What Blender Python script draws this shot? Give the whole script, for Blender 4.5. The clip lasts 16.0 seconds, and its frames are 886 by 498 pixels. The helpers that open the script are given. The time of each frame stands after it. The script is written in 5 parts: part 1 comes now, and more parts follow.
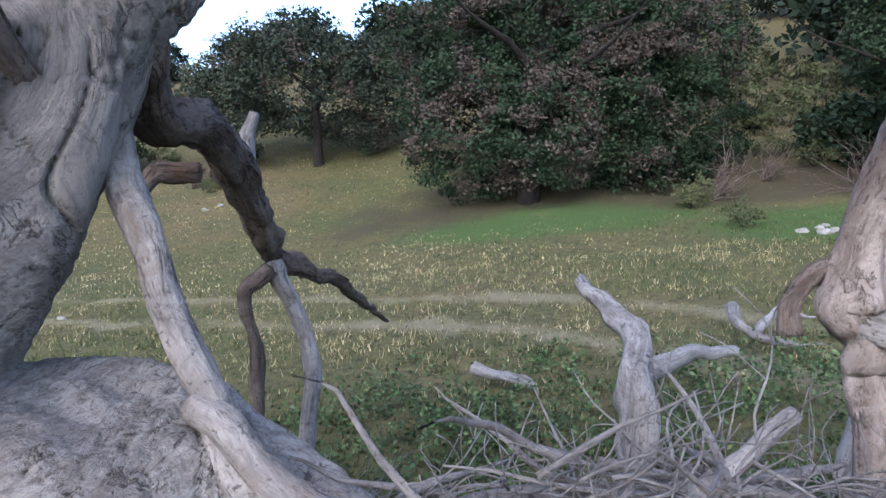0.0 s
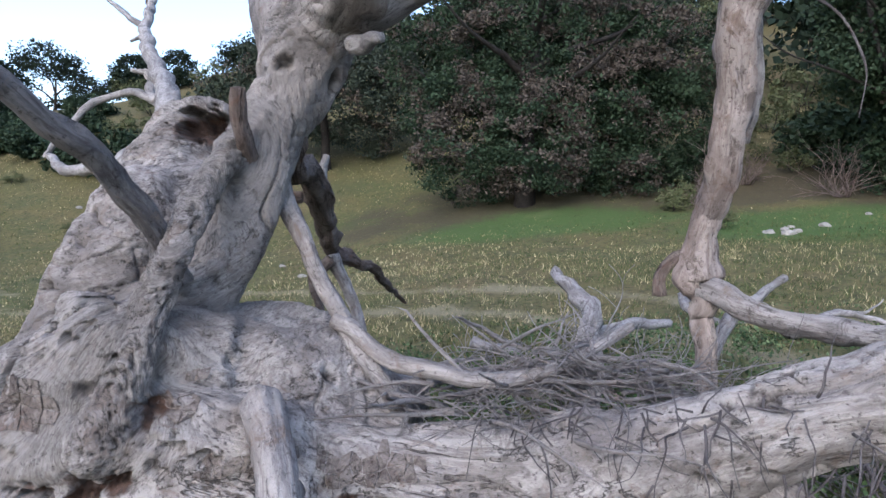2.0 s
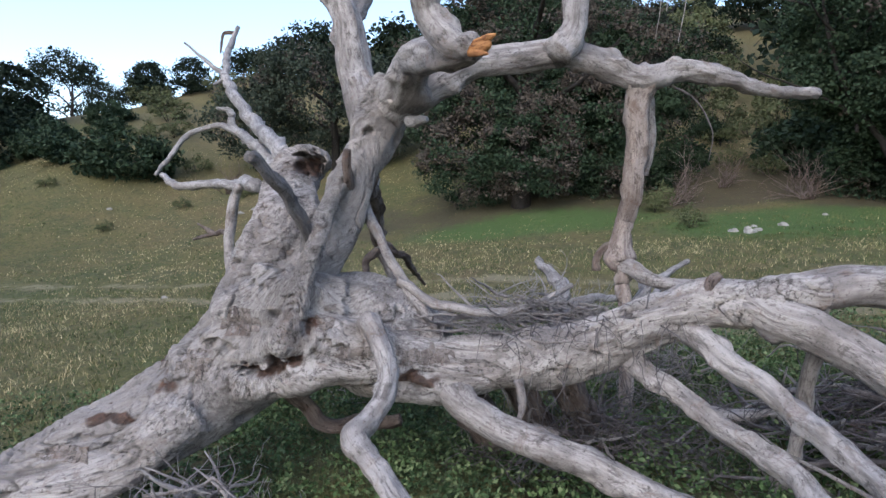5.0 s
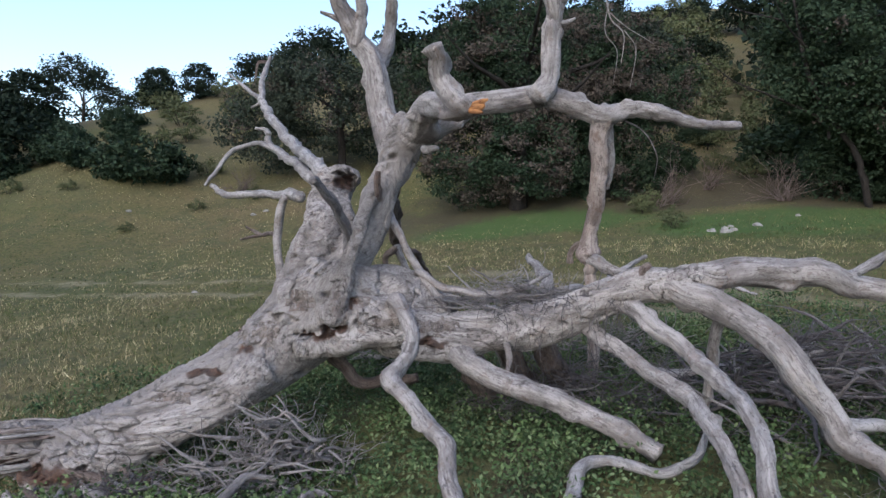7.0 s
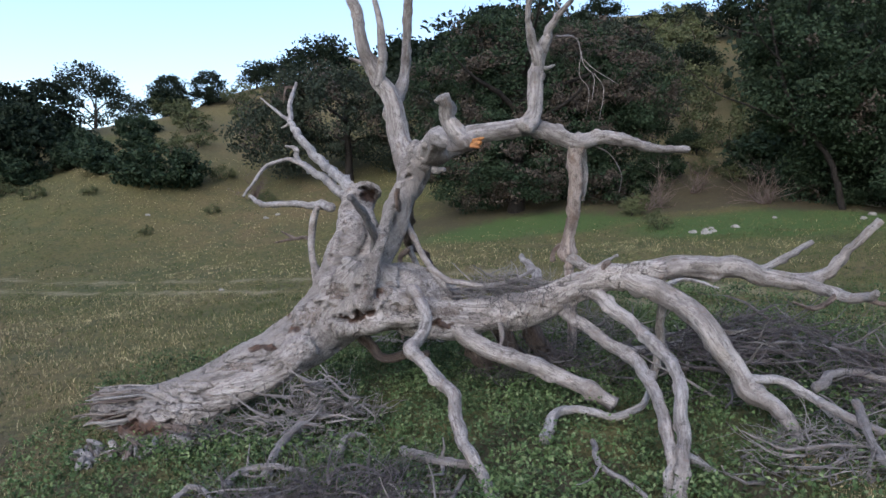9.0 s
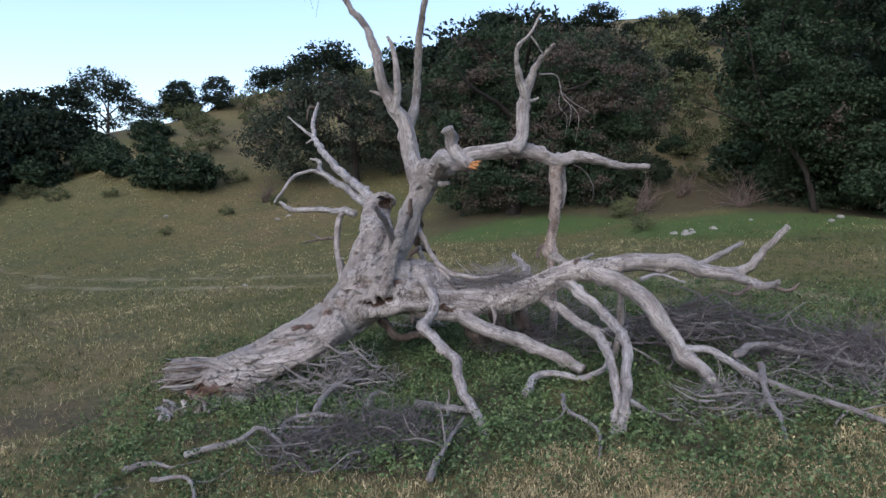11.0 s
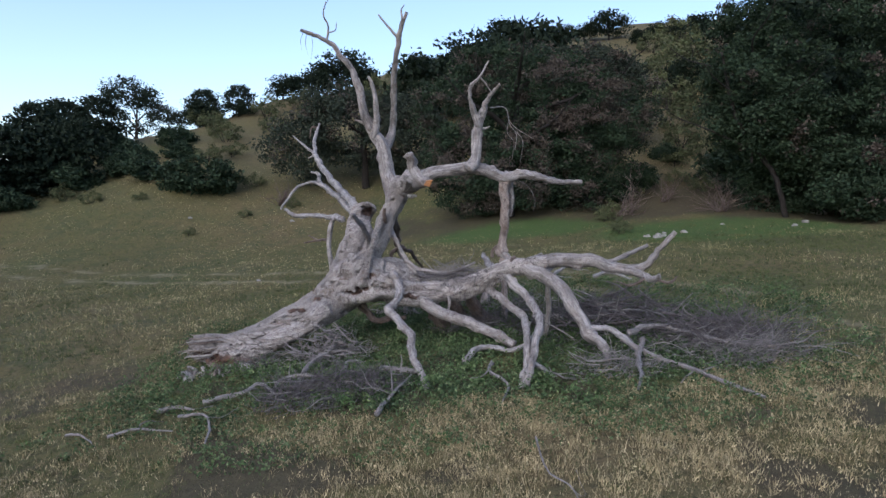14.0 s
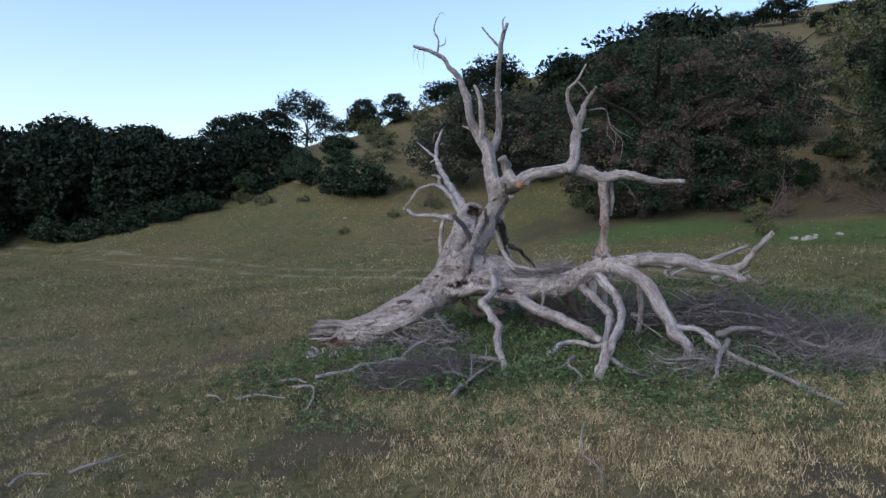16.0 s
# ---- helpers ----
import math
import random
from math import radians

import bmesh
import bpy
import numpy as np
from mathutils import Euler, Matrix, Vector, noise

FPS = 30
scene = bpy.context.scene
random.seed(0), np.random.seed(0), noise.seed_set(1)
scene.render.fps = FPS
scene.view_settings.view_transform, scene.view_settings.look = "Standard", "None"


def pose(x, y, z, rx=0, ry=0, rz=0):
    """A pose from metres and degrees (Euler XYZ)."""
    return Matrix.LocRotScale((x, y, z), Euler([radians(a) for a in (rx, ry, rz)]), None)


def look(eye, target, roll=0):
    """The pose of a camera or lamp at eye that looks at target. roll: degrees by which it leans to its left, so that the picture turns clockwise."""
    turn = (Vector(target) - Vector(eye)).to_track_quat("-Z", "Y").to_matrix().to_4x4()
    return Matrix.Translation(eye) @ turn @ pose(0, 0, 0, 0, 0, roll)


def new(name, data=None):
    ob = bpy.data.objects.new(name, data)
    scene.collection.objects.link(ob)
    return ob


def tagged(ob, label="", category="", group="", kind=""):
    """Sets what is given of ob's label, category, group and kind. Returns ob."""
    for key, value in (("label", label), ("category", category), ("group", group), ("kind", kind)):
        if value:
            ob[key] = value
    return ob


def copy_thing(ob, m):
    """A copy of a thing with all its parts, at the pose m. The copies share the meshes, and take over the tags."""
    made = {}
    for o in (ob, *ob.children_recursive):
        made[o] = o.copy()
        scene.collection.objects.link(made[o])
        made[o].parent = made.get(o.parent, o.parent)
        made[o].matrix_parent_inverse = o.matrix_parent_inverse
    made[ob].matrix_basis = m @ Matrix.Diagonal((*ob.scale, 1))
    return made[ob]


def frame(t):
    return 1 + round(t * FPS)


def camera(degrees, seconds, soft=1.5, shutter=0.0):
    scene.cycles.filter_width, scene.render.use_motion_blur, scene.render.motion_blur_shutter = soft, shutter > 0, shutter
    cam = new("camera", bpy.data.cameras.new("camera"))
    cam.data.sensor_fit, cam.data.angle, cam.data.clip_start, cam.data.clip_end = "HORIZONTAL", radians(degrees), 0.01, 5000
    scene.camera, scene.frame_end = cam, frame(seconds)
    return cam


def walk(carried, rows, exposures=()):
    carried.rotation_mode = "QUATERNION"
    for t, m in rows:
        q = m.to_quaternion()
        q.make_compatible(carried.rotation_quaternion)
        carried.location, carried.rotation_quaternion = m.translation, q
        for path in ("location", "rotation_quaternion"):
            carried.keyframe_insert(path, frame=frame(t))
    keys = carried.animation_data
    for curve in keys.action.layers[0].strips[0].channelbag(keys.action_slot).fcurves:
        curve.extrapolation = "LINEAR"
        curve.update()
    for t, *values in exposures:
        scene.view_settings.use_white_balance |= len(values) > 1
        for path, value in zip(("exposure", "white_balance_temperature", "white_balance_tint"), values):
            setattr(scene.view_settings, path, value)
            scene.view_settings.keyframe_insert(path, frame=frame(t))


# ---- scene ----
cam = camera(69.6, 16.0, soft=1.5)
PATH = [
    (0.0, pose(0.032, 0.746, 2.063, 86.57, -0.72, 0.06)),
    (0.5, pose(0.018, 0.369, 2.087, 86.57, -0.72, 0.06)),
    (1.0, pose(0.000, 0.000, 2.100, 86.60, -0.54, -0.01)),
    (1.5, pose(-0.014, -0.373, 2.111, 86.62, -0.72, 0.10)),
    (2.0, pose(-0.029, -0.729, 2.122, 86.62, -0.72, 0.07)),
    (2.5, pose(-0.048, -1.086, 2.136, 86.63, -0.73, 0.04)),
    (3.0, pose(-0.072, -1.431, 2.151, 86.63, -0.73, 0.04)),
    (3.5, pose(-0.094, -1.777, 2.161, 86.60, -0.73, 0.04)),
    (4.0, pose(-0.121, -2.120, 2.169, 86.57, -0.72, 0.06)),
    (6.5, pose(-0.231, -3.972, 2.218, 86.57, -0.52, 0.05)),
    (7.0, pose(-0.241, -4.380, 2.249, 86.54, -0.52, 0.08)),
    (7.5, pose(-0.239, -4.786, 2.280, 86.56, -0.51, 0.11)),
    (8.0, pose(-0.255, -5.184, 2.304, 86.55, -0.40, 0.13)),
    (8.5, pose(-0.275, -5.597, 2.330, 86.58, -0.40, 0.17)),
    (9.0, pose(-0.307, -6.006, 2.349, 86.61, -0.30, 0.17)),
    (11.5, pose(-0.362, -8.348, 2.476, 86.57, -0.38, 0.22)),
    (12.0, pose(-0.288, -8.836, 2.514, 86.53, -0.40, 0.13)),
    (12.5, pose(-0.125, -9.281, 2.557, 86.46, -0.40, 0.14)),
    (13.0, pose(0.110, -9.637, 2.557, 86.56, -0.51, 0.11)),
    (13.5, pose(0.392, -9.948, 2.574, 86.62, -0.52, 0.08)),
    (14.0, pose(0.656, -10.183, 2.578, 86.65, -0.57, 2.06)),
    (14.5, pose(0.951, -10.374, 2.577, 86.72, -0.54, 5.59)),
    (15.0, pose(1.263, -10.520, 2.564, 86.75, -0.55, 9.20)),
    (15.5, pose(1.583, -10.653, 2.569, 86.66, -0.52, 12.85)),
    (16.0, pose(1.915, -10.744, 2.565, 86.62, -0.52, 16.28)),
]
EXPOSURES = [(0.0, 1.95, 5950, 13), (1.0, 1.85, 6000, 13), (2.5, 1.7, 6050, 13), (4.0, 1.6, 6100, 12), (6.5, 1.33, 6200, 11),
             (9.0, 1.23, 6200, 12), (12.5, 1.06, 6150, 14), (16.0, 0.86, 6000, 14)]
walk(cam, PATH, EXPOSURES)

from mathutils.bvhtree import BVHTree

# ---- light ----
world = bpy.data.worlds.new("sky")
scene.world = world
world.use_nodes = True
wn = world.node_tree.nodes
sky = wn.new("ShaderNodeTexSky")
sky.sky_type, sky.sun_disc = "NISHITA", False
sky.sun_elevation, sky.sun_rotation = radians(38), radians(205)
sky.air_density, sky.dust_density, sky.ozone_density = 1.0, 1.9, 0.7
wn["Background"].inputs["Strength"].default_value = 0.15
world.node_tree.links.new(sky.outputs["Color"], wn["Background"].inputs["Color"])
sun = new("sun", bpy.data.lights.new("sun", "SUN"))
sun.data.energy, sun.data.angle, sun.data.color = 0.3, radians(60), (0.98, 1.0, 0.97)
sun.matrix_world = look((0, 0, 0), (0.33, 0.72, -0.62))


# ---- materials ----
def material(name, rough=0.85):
    m = bpy.data.materials.new(name)
    m.use_nodes = True
    nt = m.node_tree
    b = nt.nodes["Principled BSDF"]
    b.inputs["Roughness"].default_value = rough
    b.inputs["Specular IOR Level"].default_value = 0.12
    return m, nt, b


def node(nt, kind, **inputs):
    n = nt.nodes.new(kind)
    for key, value in inputs.items():
        n.inputs[key.replace("_", " ")].default_value = value
    return n


def tex_noise(nt, vec, scale, detail=4.0, rough=0.55, distort=0.0):
    n = node(nt, "ShaderNodeTexNoise", Scale=scale, Detail=detail, Roughness=rough, Distortion=distort)
    nt.links.new(vec, n.inputs["Vector"])
    return n.outputs["Fac"]


def ramp(nt, fac, stops):
    n = nt.nodes.new("ShaderNodeValToRGB")
    e = n.color_ramp.elements
    while len(e) < len(stops):
        e.new(0.5)
    for el, (p, c) in zip(e, stops):
        el.position, el.color = p, (*c, 1) if len(c) == 3 else c
    nt.links.new(fac, n.inputs["Fac"])
    return n.outputs["Color"]


def mix(nt, fac, a, b, mode="MIX"):
    n = nt.nodes.new("ShaderNodeMix")
    n.data_type, n.blend_type = "RGBA", mode
    for sock, v in ((n.inputs[0], fac), (n.inputs[6], a), (n.inputs[7], b)):
        if hasattr(v, "links"):
            nt.links.new(v, sock)
        elif isinstance(v, tuple):
            sock.default_value = (*v, 1)
        else:
            sock.default_value = v
    return n.outputs[2]


def g(v):
    return (v, v, v)


def bump(nt, b, height, strength, dist):
    n = node(nt, "ShaderNodeBump", Strength=strength, Distance=dist)
    nt.links.new(height, n.inputs["Height"])
    nt.links.new(n.outputs["Normal"], b.inputs["Normal"])


def wood_material(name, pale, mid, dark, rust, crack=0.8, smooth=1.0):
    """Barkless weathered wood, grained along the attribute 'grain'."""
    m, nt, b = material(name, 0.82)
    at = nt.nodes.new("ShaderNodeAttribute")
    at.attribute_name = "grain"
    v = at.outputs["Vector"]
    pos = nt.nodes.new("ShaderNodeTexCoord").outputs["Object"]
    broad = tex_noise(nt, pos, 2.1, 7, 0.66, 0.4)
    fibre = tex_noise(nt, v, 60, 6, 0.72, 0.3)
    streak = tex_noise(nt, v, 11, 8, 0.7, 0.6)
    blot = tex_noise(nt, pos, 7.0, 8, 0.74, 0.8)
    speck = tex_noise(nt, pos, 45, 5, 0.7, 0.3)
    col = ramp(nt, broad, [(0.34, mid), (0.5, pale)])
    col = mix(nt, ramp(nt, streak, [(0.38, g(0.9)), (0.54, g(0.0))]), col, mid)
    col = mix(nt, ramp(nt, tex_noise(nt, v, 26, 6, 0.7, 0.8), [(0.36, g(0.75)), (0.5, g(0.0))]), col, tuple(0.65 * c + 0.35 * d for c, d in zip(mid, dark)))
    col = mix(nt, ramp(nt, blot, [(0.55, g(0.0)), (0.66, g(0.7))]), col, rust)
    col = mix(nt, ramp(nt, blot, [(0.35, g(0.85)), (0.43, g(0.0))]), col, tuple(0.5 * (c + d) for c, d in zip(mid, dark)))
    col = mix(nt, ramp(nt, speck, [(0.33, g(0.75)), (0.42, g(0.0))]), col, dark)
    col = mix(nt, ramp(nt, fibre, [(0.27, g(0.8 * smooth)), (0.40, g(0.0))]), col, dark)
    cr = g(0.0)
    for size, width, low in ((5.0, 0.013, 0.5), (13.0, 0.022, 0.53)):
        split = tex_noise(nt, v, size, 6, 0.62, 0.4)
        line = ramp(nt, split, [(0.5 - width, g(0.0)), (0.5, g(1.0)), (0.5 + width, g(0.0))])
        gate = ramp(nt, tex_noise(nt, pos, size * 0.8, 4, 0.65), [(low, g(0.0)), (low + 0.05, g(crack))])
        cr = mix(nt, 1.0, mix(nt, 1.0, line, gate, "MULTIPLY"), cr, "LIGHTEN")
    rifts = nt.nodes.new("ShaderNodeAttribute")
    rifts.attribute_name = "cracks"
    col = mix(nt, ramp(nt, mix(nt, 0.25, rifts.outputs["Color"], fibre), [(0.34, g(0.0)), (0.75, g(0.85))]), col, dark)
    col = mix(nt, cr, col, dark)
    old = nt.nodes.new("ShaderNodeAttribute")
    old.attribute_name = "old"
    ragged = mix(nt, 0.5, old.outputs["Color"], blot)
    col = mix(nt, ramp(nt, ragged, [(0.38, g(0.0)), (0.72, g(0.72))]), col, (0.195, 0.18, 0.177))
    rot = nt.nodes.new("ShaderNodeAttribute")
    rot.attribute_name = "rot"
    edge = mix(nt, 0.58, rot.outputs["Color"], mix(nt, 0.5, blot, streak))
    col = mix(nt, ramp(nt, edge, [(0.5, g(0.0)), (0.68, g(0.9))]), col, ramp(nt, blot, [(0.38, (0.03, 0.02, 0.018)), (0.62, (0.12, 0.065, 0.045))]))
    nt.links.new(col, b.inputs["Base Color"])
    h = mix(nt, 0.45, mix(nt, 0.5, fibre, speck), mix(nt, cr, mix(nt, 0.5, streak, blot), g(0.0)))
    bump(nt, b, h, 0.6 + 0.4 * smooth, 0.06)
    return m


WOOD = wood_material("weathered_wood", (0.395, 0.368, 0.358), (0.2, 0.18, 0.174), (0.045, 0.038, 0.036), (0.18, 0.135, 0.115))
WOOD_SMOOTH = wood_material("smooth_dead_wood", (0.345, 0.322, 0.316), (0.175, 0.158, 0.154), (0.055, 0.046, 0.044), (0.16, 0.118, 0.1), 0.6, 0.7)
WOOD_GREY = wood_material("grey_wood", (0.34, 0.325, 0.325), (0.17, 0.16, 0.162), (0.06, 0.054, 0.054), (0.16, 0.13, 0.118), 0.4, 0.6)
WOOD_DARK = wood_material("dark_bark", (0.19, 0.155, 0.14), (0.085, 0.064, 0.058), (0.03, 0.024, 0.022), (0.13, 0.075, 0.055))
WOOD_BREAK = wood_material("broken_wood", (0.45, 0.22, 0.09), (0.27, 0.12, 0.055), (0.12, 0.05, 0.03), (0.5, 0.3, 0.12))
BARK_GREY = wood_material("old_bark", (0.25, 0.22, 0.205), (0.13, 0.108, 0.1), (0.05, 0.04, 0.036), (0.16, 0.11, 0.09))
BARK_WORN = wood_material("worn_bark", (0.21, 0.2, 0.204), (0.1, 0.092, 0.095), (0.045, 0.04, 0.04), (0.2, 0.15, 0.125), 0.4)
WOOD_BROWN = wood_material("brown_dead_wood", (0.36, 0.31, 0.29), (0.2, 0.16, 0.145), (0.06, 0.046, 0.04), (0.15, 0.1, 0.078), 0.6, 0.8)
TWIG = wood_material("twig_wood", (0.27, 0.253, 0.252), (0.15, 0.138, 0.138), (0.06, 0.053, 0.051), (0.15, 0.112, 0.098), 0.2)
TWIG_DARK = wood_material("dark_twig_wood", (0.155, 0.143, 0.15), (0.085, 0.077, 0.081), (0.04, 0.035, 0.035), (0.105, 0.075, 0.068), 0.2)
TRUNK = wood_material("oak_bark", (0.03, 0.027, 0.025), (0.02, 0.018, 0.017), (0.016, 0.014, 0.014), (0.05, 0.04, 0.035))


def leaf_material(name, a, b_, c, scale=0.9, rough=0.8, clump=0.0):
    m, nt, b = material(name, rough)
    geo = nt.nodes.new("ShaderNodeNewGeometry")
    pos = nt.nodes.new("ShaderNodeTexCoord").outputs["Object"]
    big = tex_noise(nt, pos, scale, 4, 0.6)
    col = ramp(nt, big, [(0.35, a), (0.65, b_)])
    rnd = ramp(nt, geo.outputs["Random Per Island"], [(0.0, g(0.0)), (0.55, g(0.12)), (1.0, g(0.9))])
    col = mix(nt, rnd, col, c)
    if clump:
        col = mix(nt, 1.0, col, ramp(nt, tex_noise(nt, pos, clump, 5, 0.65), [(0.36, g(0.45)), (0.5, g(1.0)), (0.66, g(1.25))]), "MULTIPLY")
    nt.links.new(col, b.inputs["Base Color"])
    return m


OAK = leaf_material("oak_leaves", (0.0135, 0.026, 0.0155), (0.025, 0.044, 0.023), (0.04, 0.057, 0.034))
OAK_GREY = leaf_material("grey_oak_leaves", (0.0208, 0.0304, 0.0224), (0.0344, 0.0464, 0.032), (0.048, 0.0576, 0.0432))
OAK_DEAD = leaf_material("dead_oak_leaves", (0.05, 0.042, 0.036), (0.075, 0.062, 0.053), (0.1, 0.085, 0.072), 1.6)
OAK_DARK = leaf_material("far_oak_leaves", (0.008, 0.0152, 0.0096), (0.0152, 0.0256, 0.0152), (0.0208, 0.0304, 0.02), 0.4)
SAGE = leaf_material("scrub_leaves", (0.045, 0.06, 0.03), (0.075, 0.09, 0.0413), (0.0975, 0.0975, 0.0525), 0.6)
WEED = leaf_material("weed_leaves", (0.024, 0.048, 0.022), (0.066, 0.108, 0.04), (0.16, 0.2, 0.1), 1.3, clump=3.5)
BLADE_GREEN = leaf_material("green_grass", (0.034, 0.054, 0.02), (0.08, 0.096, 0.037), (0.14, 0.14, 0.062), 0.5, 0.7, 5.0)
BLADE_DRY = leaf_material("dry_grass", (0.15, 0.124, 0.07), (0.31, 0.258, 0.15), (0.55, 0.47, 0.29), 1.6, 0.75, 6.0)


def ground_material():
    m, nt, b = material("hill_grass", 0.95)
    pos = nt.nodes.new("ShaderNodeTexCoord").outputs["Object"]
    wide = tex_noise(nt, pos, 0.11, 5, 0.6, 0.5)
    mid = tex_noise(nt, pos, 0.55, 6, 0.65, 0.6)
    fine = tex_noise(nt, pos, 9.0, 6, 0.7)
    tuft = tex_noise(nt, pos, 3.0, 5, 0.7, 0.4)
    col = ramp(nt, wide, [(0.36, (0.0715, 0.0834, 0.0323)), (0.5, (0.107, 0.0971, 0.0425)), (0.66, (0.132, 0.102, 0.0553))])
    col = mix(nt, ramp(nt, mid, [(0.45, g(0.0)), (0.66, g(0.7))]), col, (0.0613, 0.0731, 0.0358))
    col = mix(nt, ramp(nt, tuft, [(0.5, g(0.0)), (0.7, g(0.5))]), col, (0.17, 0.14, 0.0723))
    col = mix(nt, ramp(nt, fine, [(0.38, g(0.7)), (0.52, g(0.0))]), col, (0.0383, 0.0358, 0.0205))
    xyz = nt.nodes.new("ShaderNodeSeparateXYZ")
    nt.links.new(pos, xyz.inputs[0])
    high = nt.nodes.new("ShaderNodeMapRange")
    high.inputs[1].default_value, high.inputs[2].default_value = 2.0, 9.0
    nt.links.new(xyz.outputs["Z"], high.inputs[0])
    parched = mix(nt, 1.0, ramp(nt, mid, [(0.38, g(0.25)), (0.6, g(0.8))]), high.outputs[0], "MULTIPLY")
    col = mix(nt, parched, col, (0.105, 0.088, 0.05))
    # the bare tint serves open soil and the shade painted under the oaks
    for name, tint, part in (("bare", (0.0561, 0.0468, 0.0332), 0.72), ("lush", (0.056, 0.098, 0.03), 0.85)):
        at = nt.nodes.new("ShaderNodeAttribute")
        at.attribute_name = name
        ragged = mix(nt, 0.45, at.outputs["Color"], tuft)
        col = mix(nt, ramp(nt, ragged, [(0.42, g(0.0)), (0.6, g(part))]), col, tint)
    at = nt.nodes.new("ShaderNodeAttribute")
    at.attribute_name = "soil"
    edge = mix(nt, 0.5, at.outputs["Color"], ramp(nt, mid, [(0.35, g(0.0)), (0.65, g(1.0))]))
    col = mix(nt, ramp(nt, edge, [(0.47, g(0.0)), (0.75, g(0.6))]), col, (0.235, 0.2, 0.135))
    nt.links.new(col, b.inputs["Base Color"])
    bump(nt, b, mix(nt, 0.5, fine, tuft), 0.9, 0.12)
    return m


GROUND = ground_material()


def rock_material():
    m, nt, b = material("pale_rock", 0.9)
    pos = nt.nodes.new("ShaderNodeTexCoord").outputs["Object"]
    col = ramp(nt, tex_noise(nt, pos, 4, 6, 0.7), [(0.35, (0.14, 0.134, 0.124)), (0.65, (0.29, 0.28, 0.265))])
    nt.links.new(col, b.inputs["Base Color"])
    bump(nt, b, tex_noise(nt, pos, 12, 6), 0.6, 0.05)
    return m


ROCK = rock_material()


# ---- mesh tools ----
_mixer = np.random.default_rng(3)
_PERM = np.tile(_mixer.permutation(512), 3)
_GRAD = _mixer.normal(size=(512, 3))
_GRAD /= np.linalg.norm(_GRAD, axis=1)[:, None]


def vnoise(x, y, z):
    """Gradient noise, about -1 to 1, for arrays of coordinates."""
    x, y, z = np.broadcast_arrays(np.asarray(x, float), y, z)
    ix, iy, iz = (np.floor(a).astype(int) for a in (x, y, z))
    fx, fy, fz = x - ix, y - iy, z - iz
    u, v, w = (f * f * f * (f * (f * 6 - 15) + 10) for f in (fx, fy, fz))
    total = np.zeros(x.shape)
    for dx in (0, 1):
        a = _PERM[(ix + dx) & 511]
        for dy in (0, 1):
            b = _PERM[a + ((iy + dy) & 511)]
            for dz in (0, 1):
                gr = _GRAD[_PERM[b + ((iz + dz) & 511)]]
                dot = gr[..., 0] * (fx - dx) + gr[..., 1] * (fy - dy) + gr[..., 2] * (fz - dz)
                total += dot * np.where(dx, u, 1 - u) * np.where(dy, v, 1 - v) * np.where(dz, w, 1 - w)
    return total * 1.5


def crease(n, width):
    """1 along the zero lines of a noise, falling to 0 at the given width."""
    return np.clip(1 - np.abs(n) / width, 0, 1)

def mesh_ob(name, verts, faces, mat, parent=None, label="", grain=None, smooth=True):
    me = bpy.data.meshes.new(name)
    me.from_pydata(verts if isinstance(verts, list) else verts.tolist(), [], faces if isinstance(faces, list) else faces.tolist())
    if grain is not None:
        a = me.attributes.new("grain", "FLOAT_VECTOR", "POINT")
        a.data.foreach_set("vector", np.asarray(grain, dtype=np.float32).ravel())
    if smooth:
        me.polygons.foreach_set("use_smooth", [True] * len(me.polygons))
    me.materials.append(mat)
    me.update()
    ob = new(name, me)
    if parent:
        ob.parent = parent
        ob.matrix_parent_inverse = parent.matrix_world.inverted()
    if label:
        ob["label"] = label
    return ob


def spline(pts, step):
    """Points of a Catmull-Rom curve through (x, y, z, r), about step apart."""
    p = np.array(pts, dtype=float)
    p = np.vstack([2 * p[0] - p[1], p, 2 * p[-1] - p[-2]])
    p[0, 3], p[-1, 3] = p[1, 3], p[-2, 3]
    out = []
    for i in range(1, len(p) - 2):
        a, b, c, d = p[i - 1:i + 3]
        n = max(2, int(np.linalg.norm((c - b)[:3]) / step))
        t = np.linspace(0, 1, n, endpoint=False)[:, None]
        out.append(0.5 * (2 * b + (c - a) * t + (2 * a - 5 * b + 4 * c - d) * t ** 2 + (3 * b - a - 3 * c + d) * t ** 3))
    out.append(p[-2][None])
    return np.vstack(out)


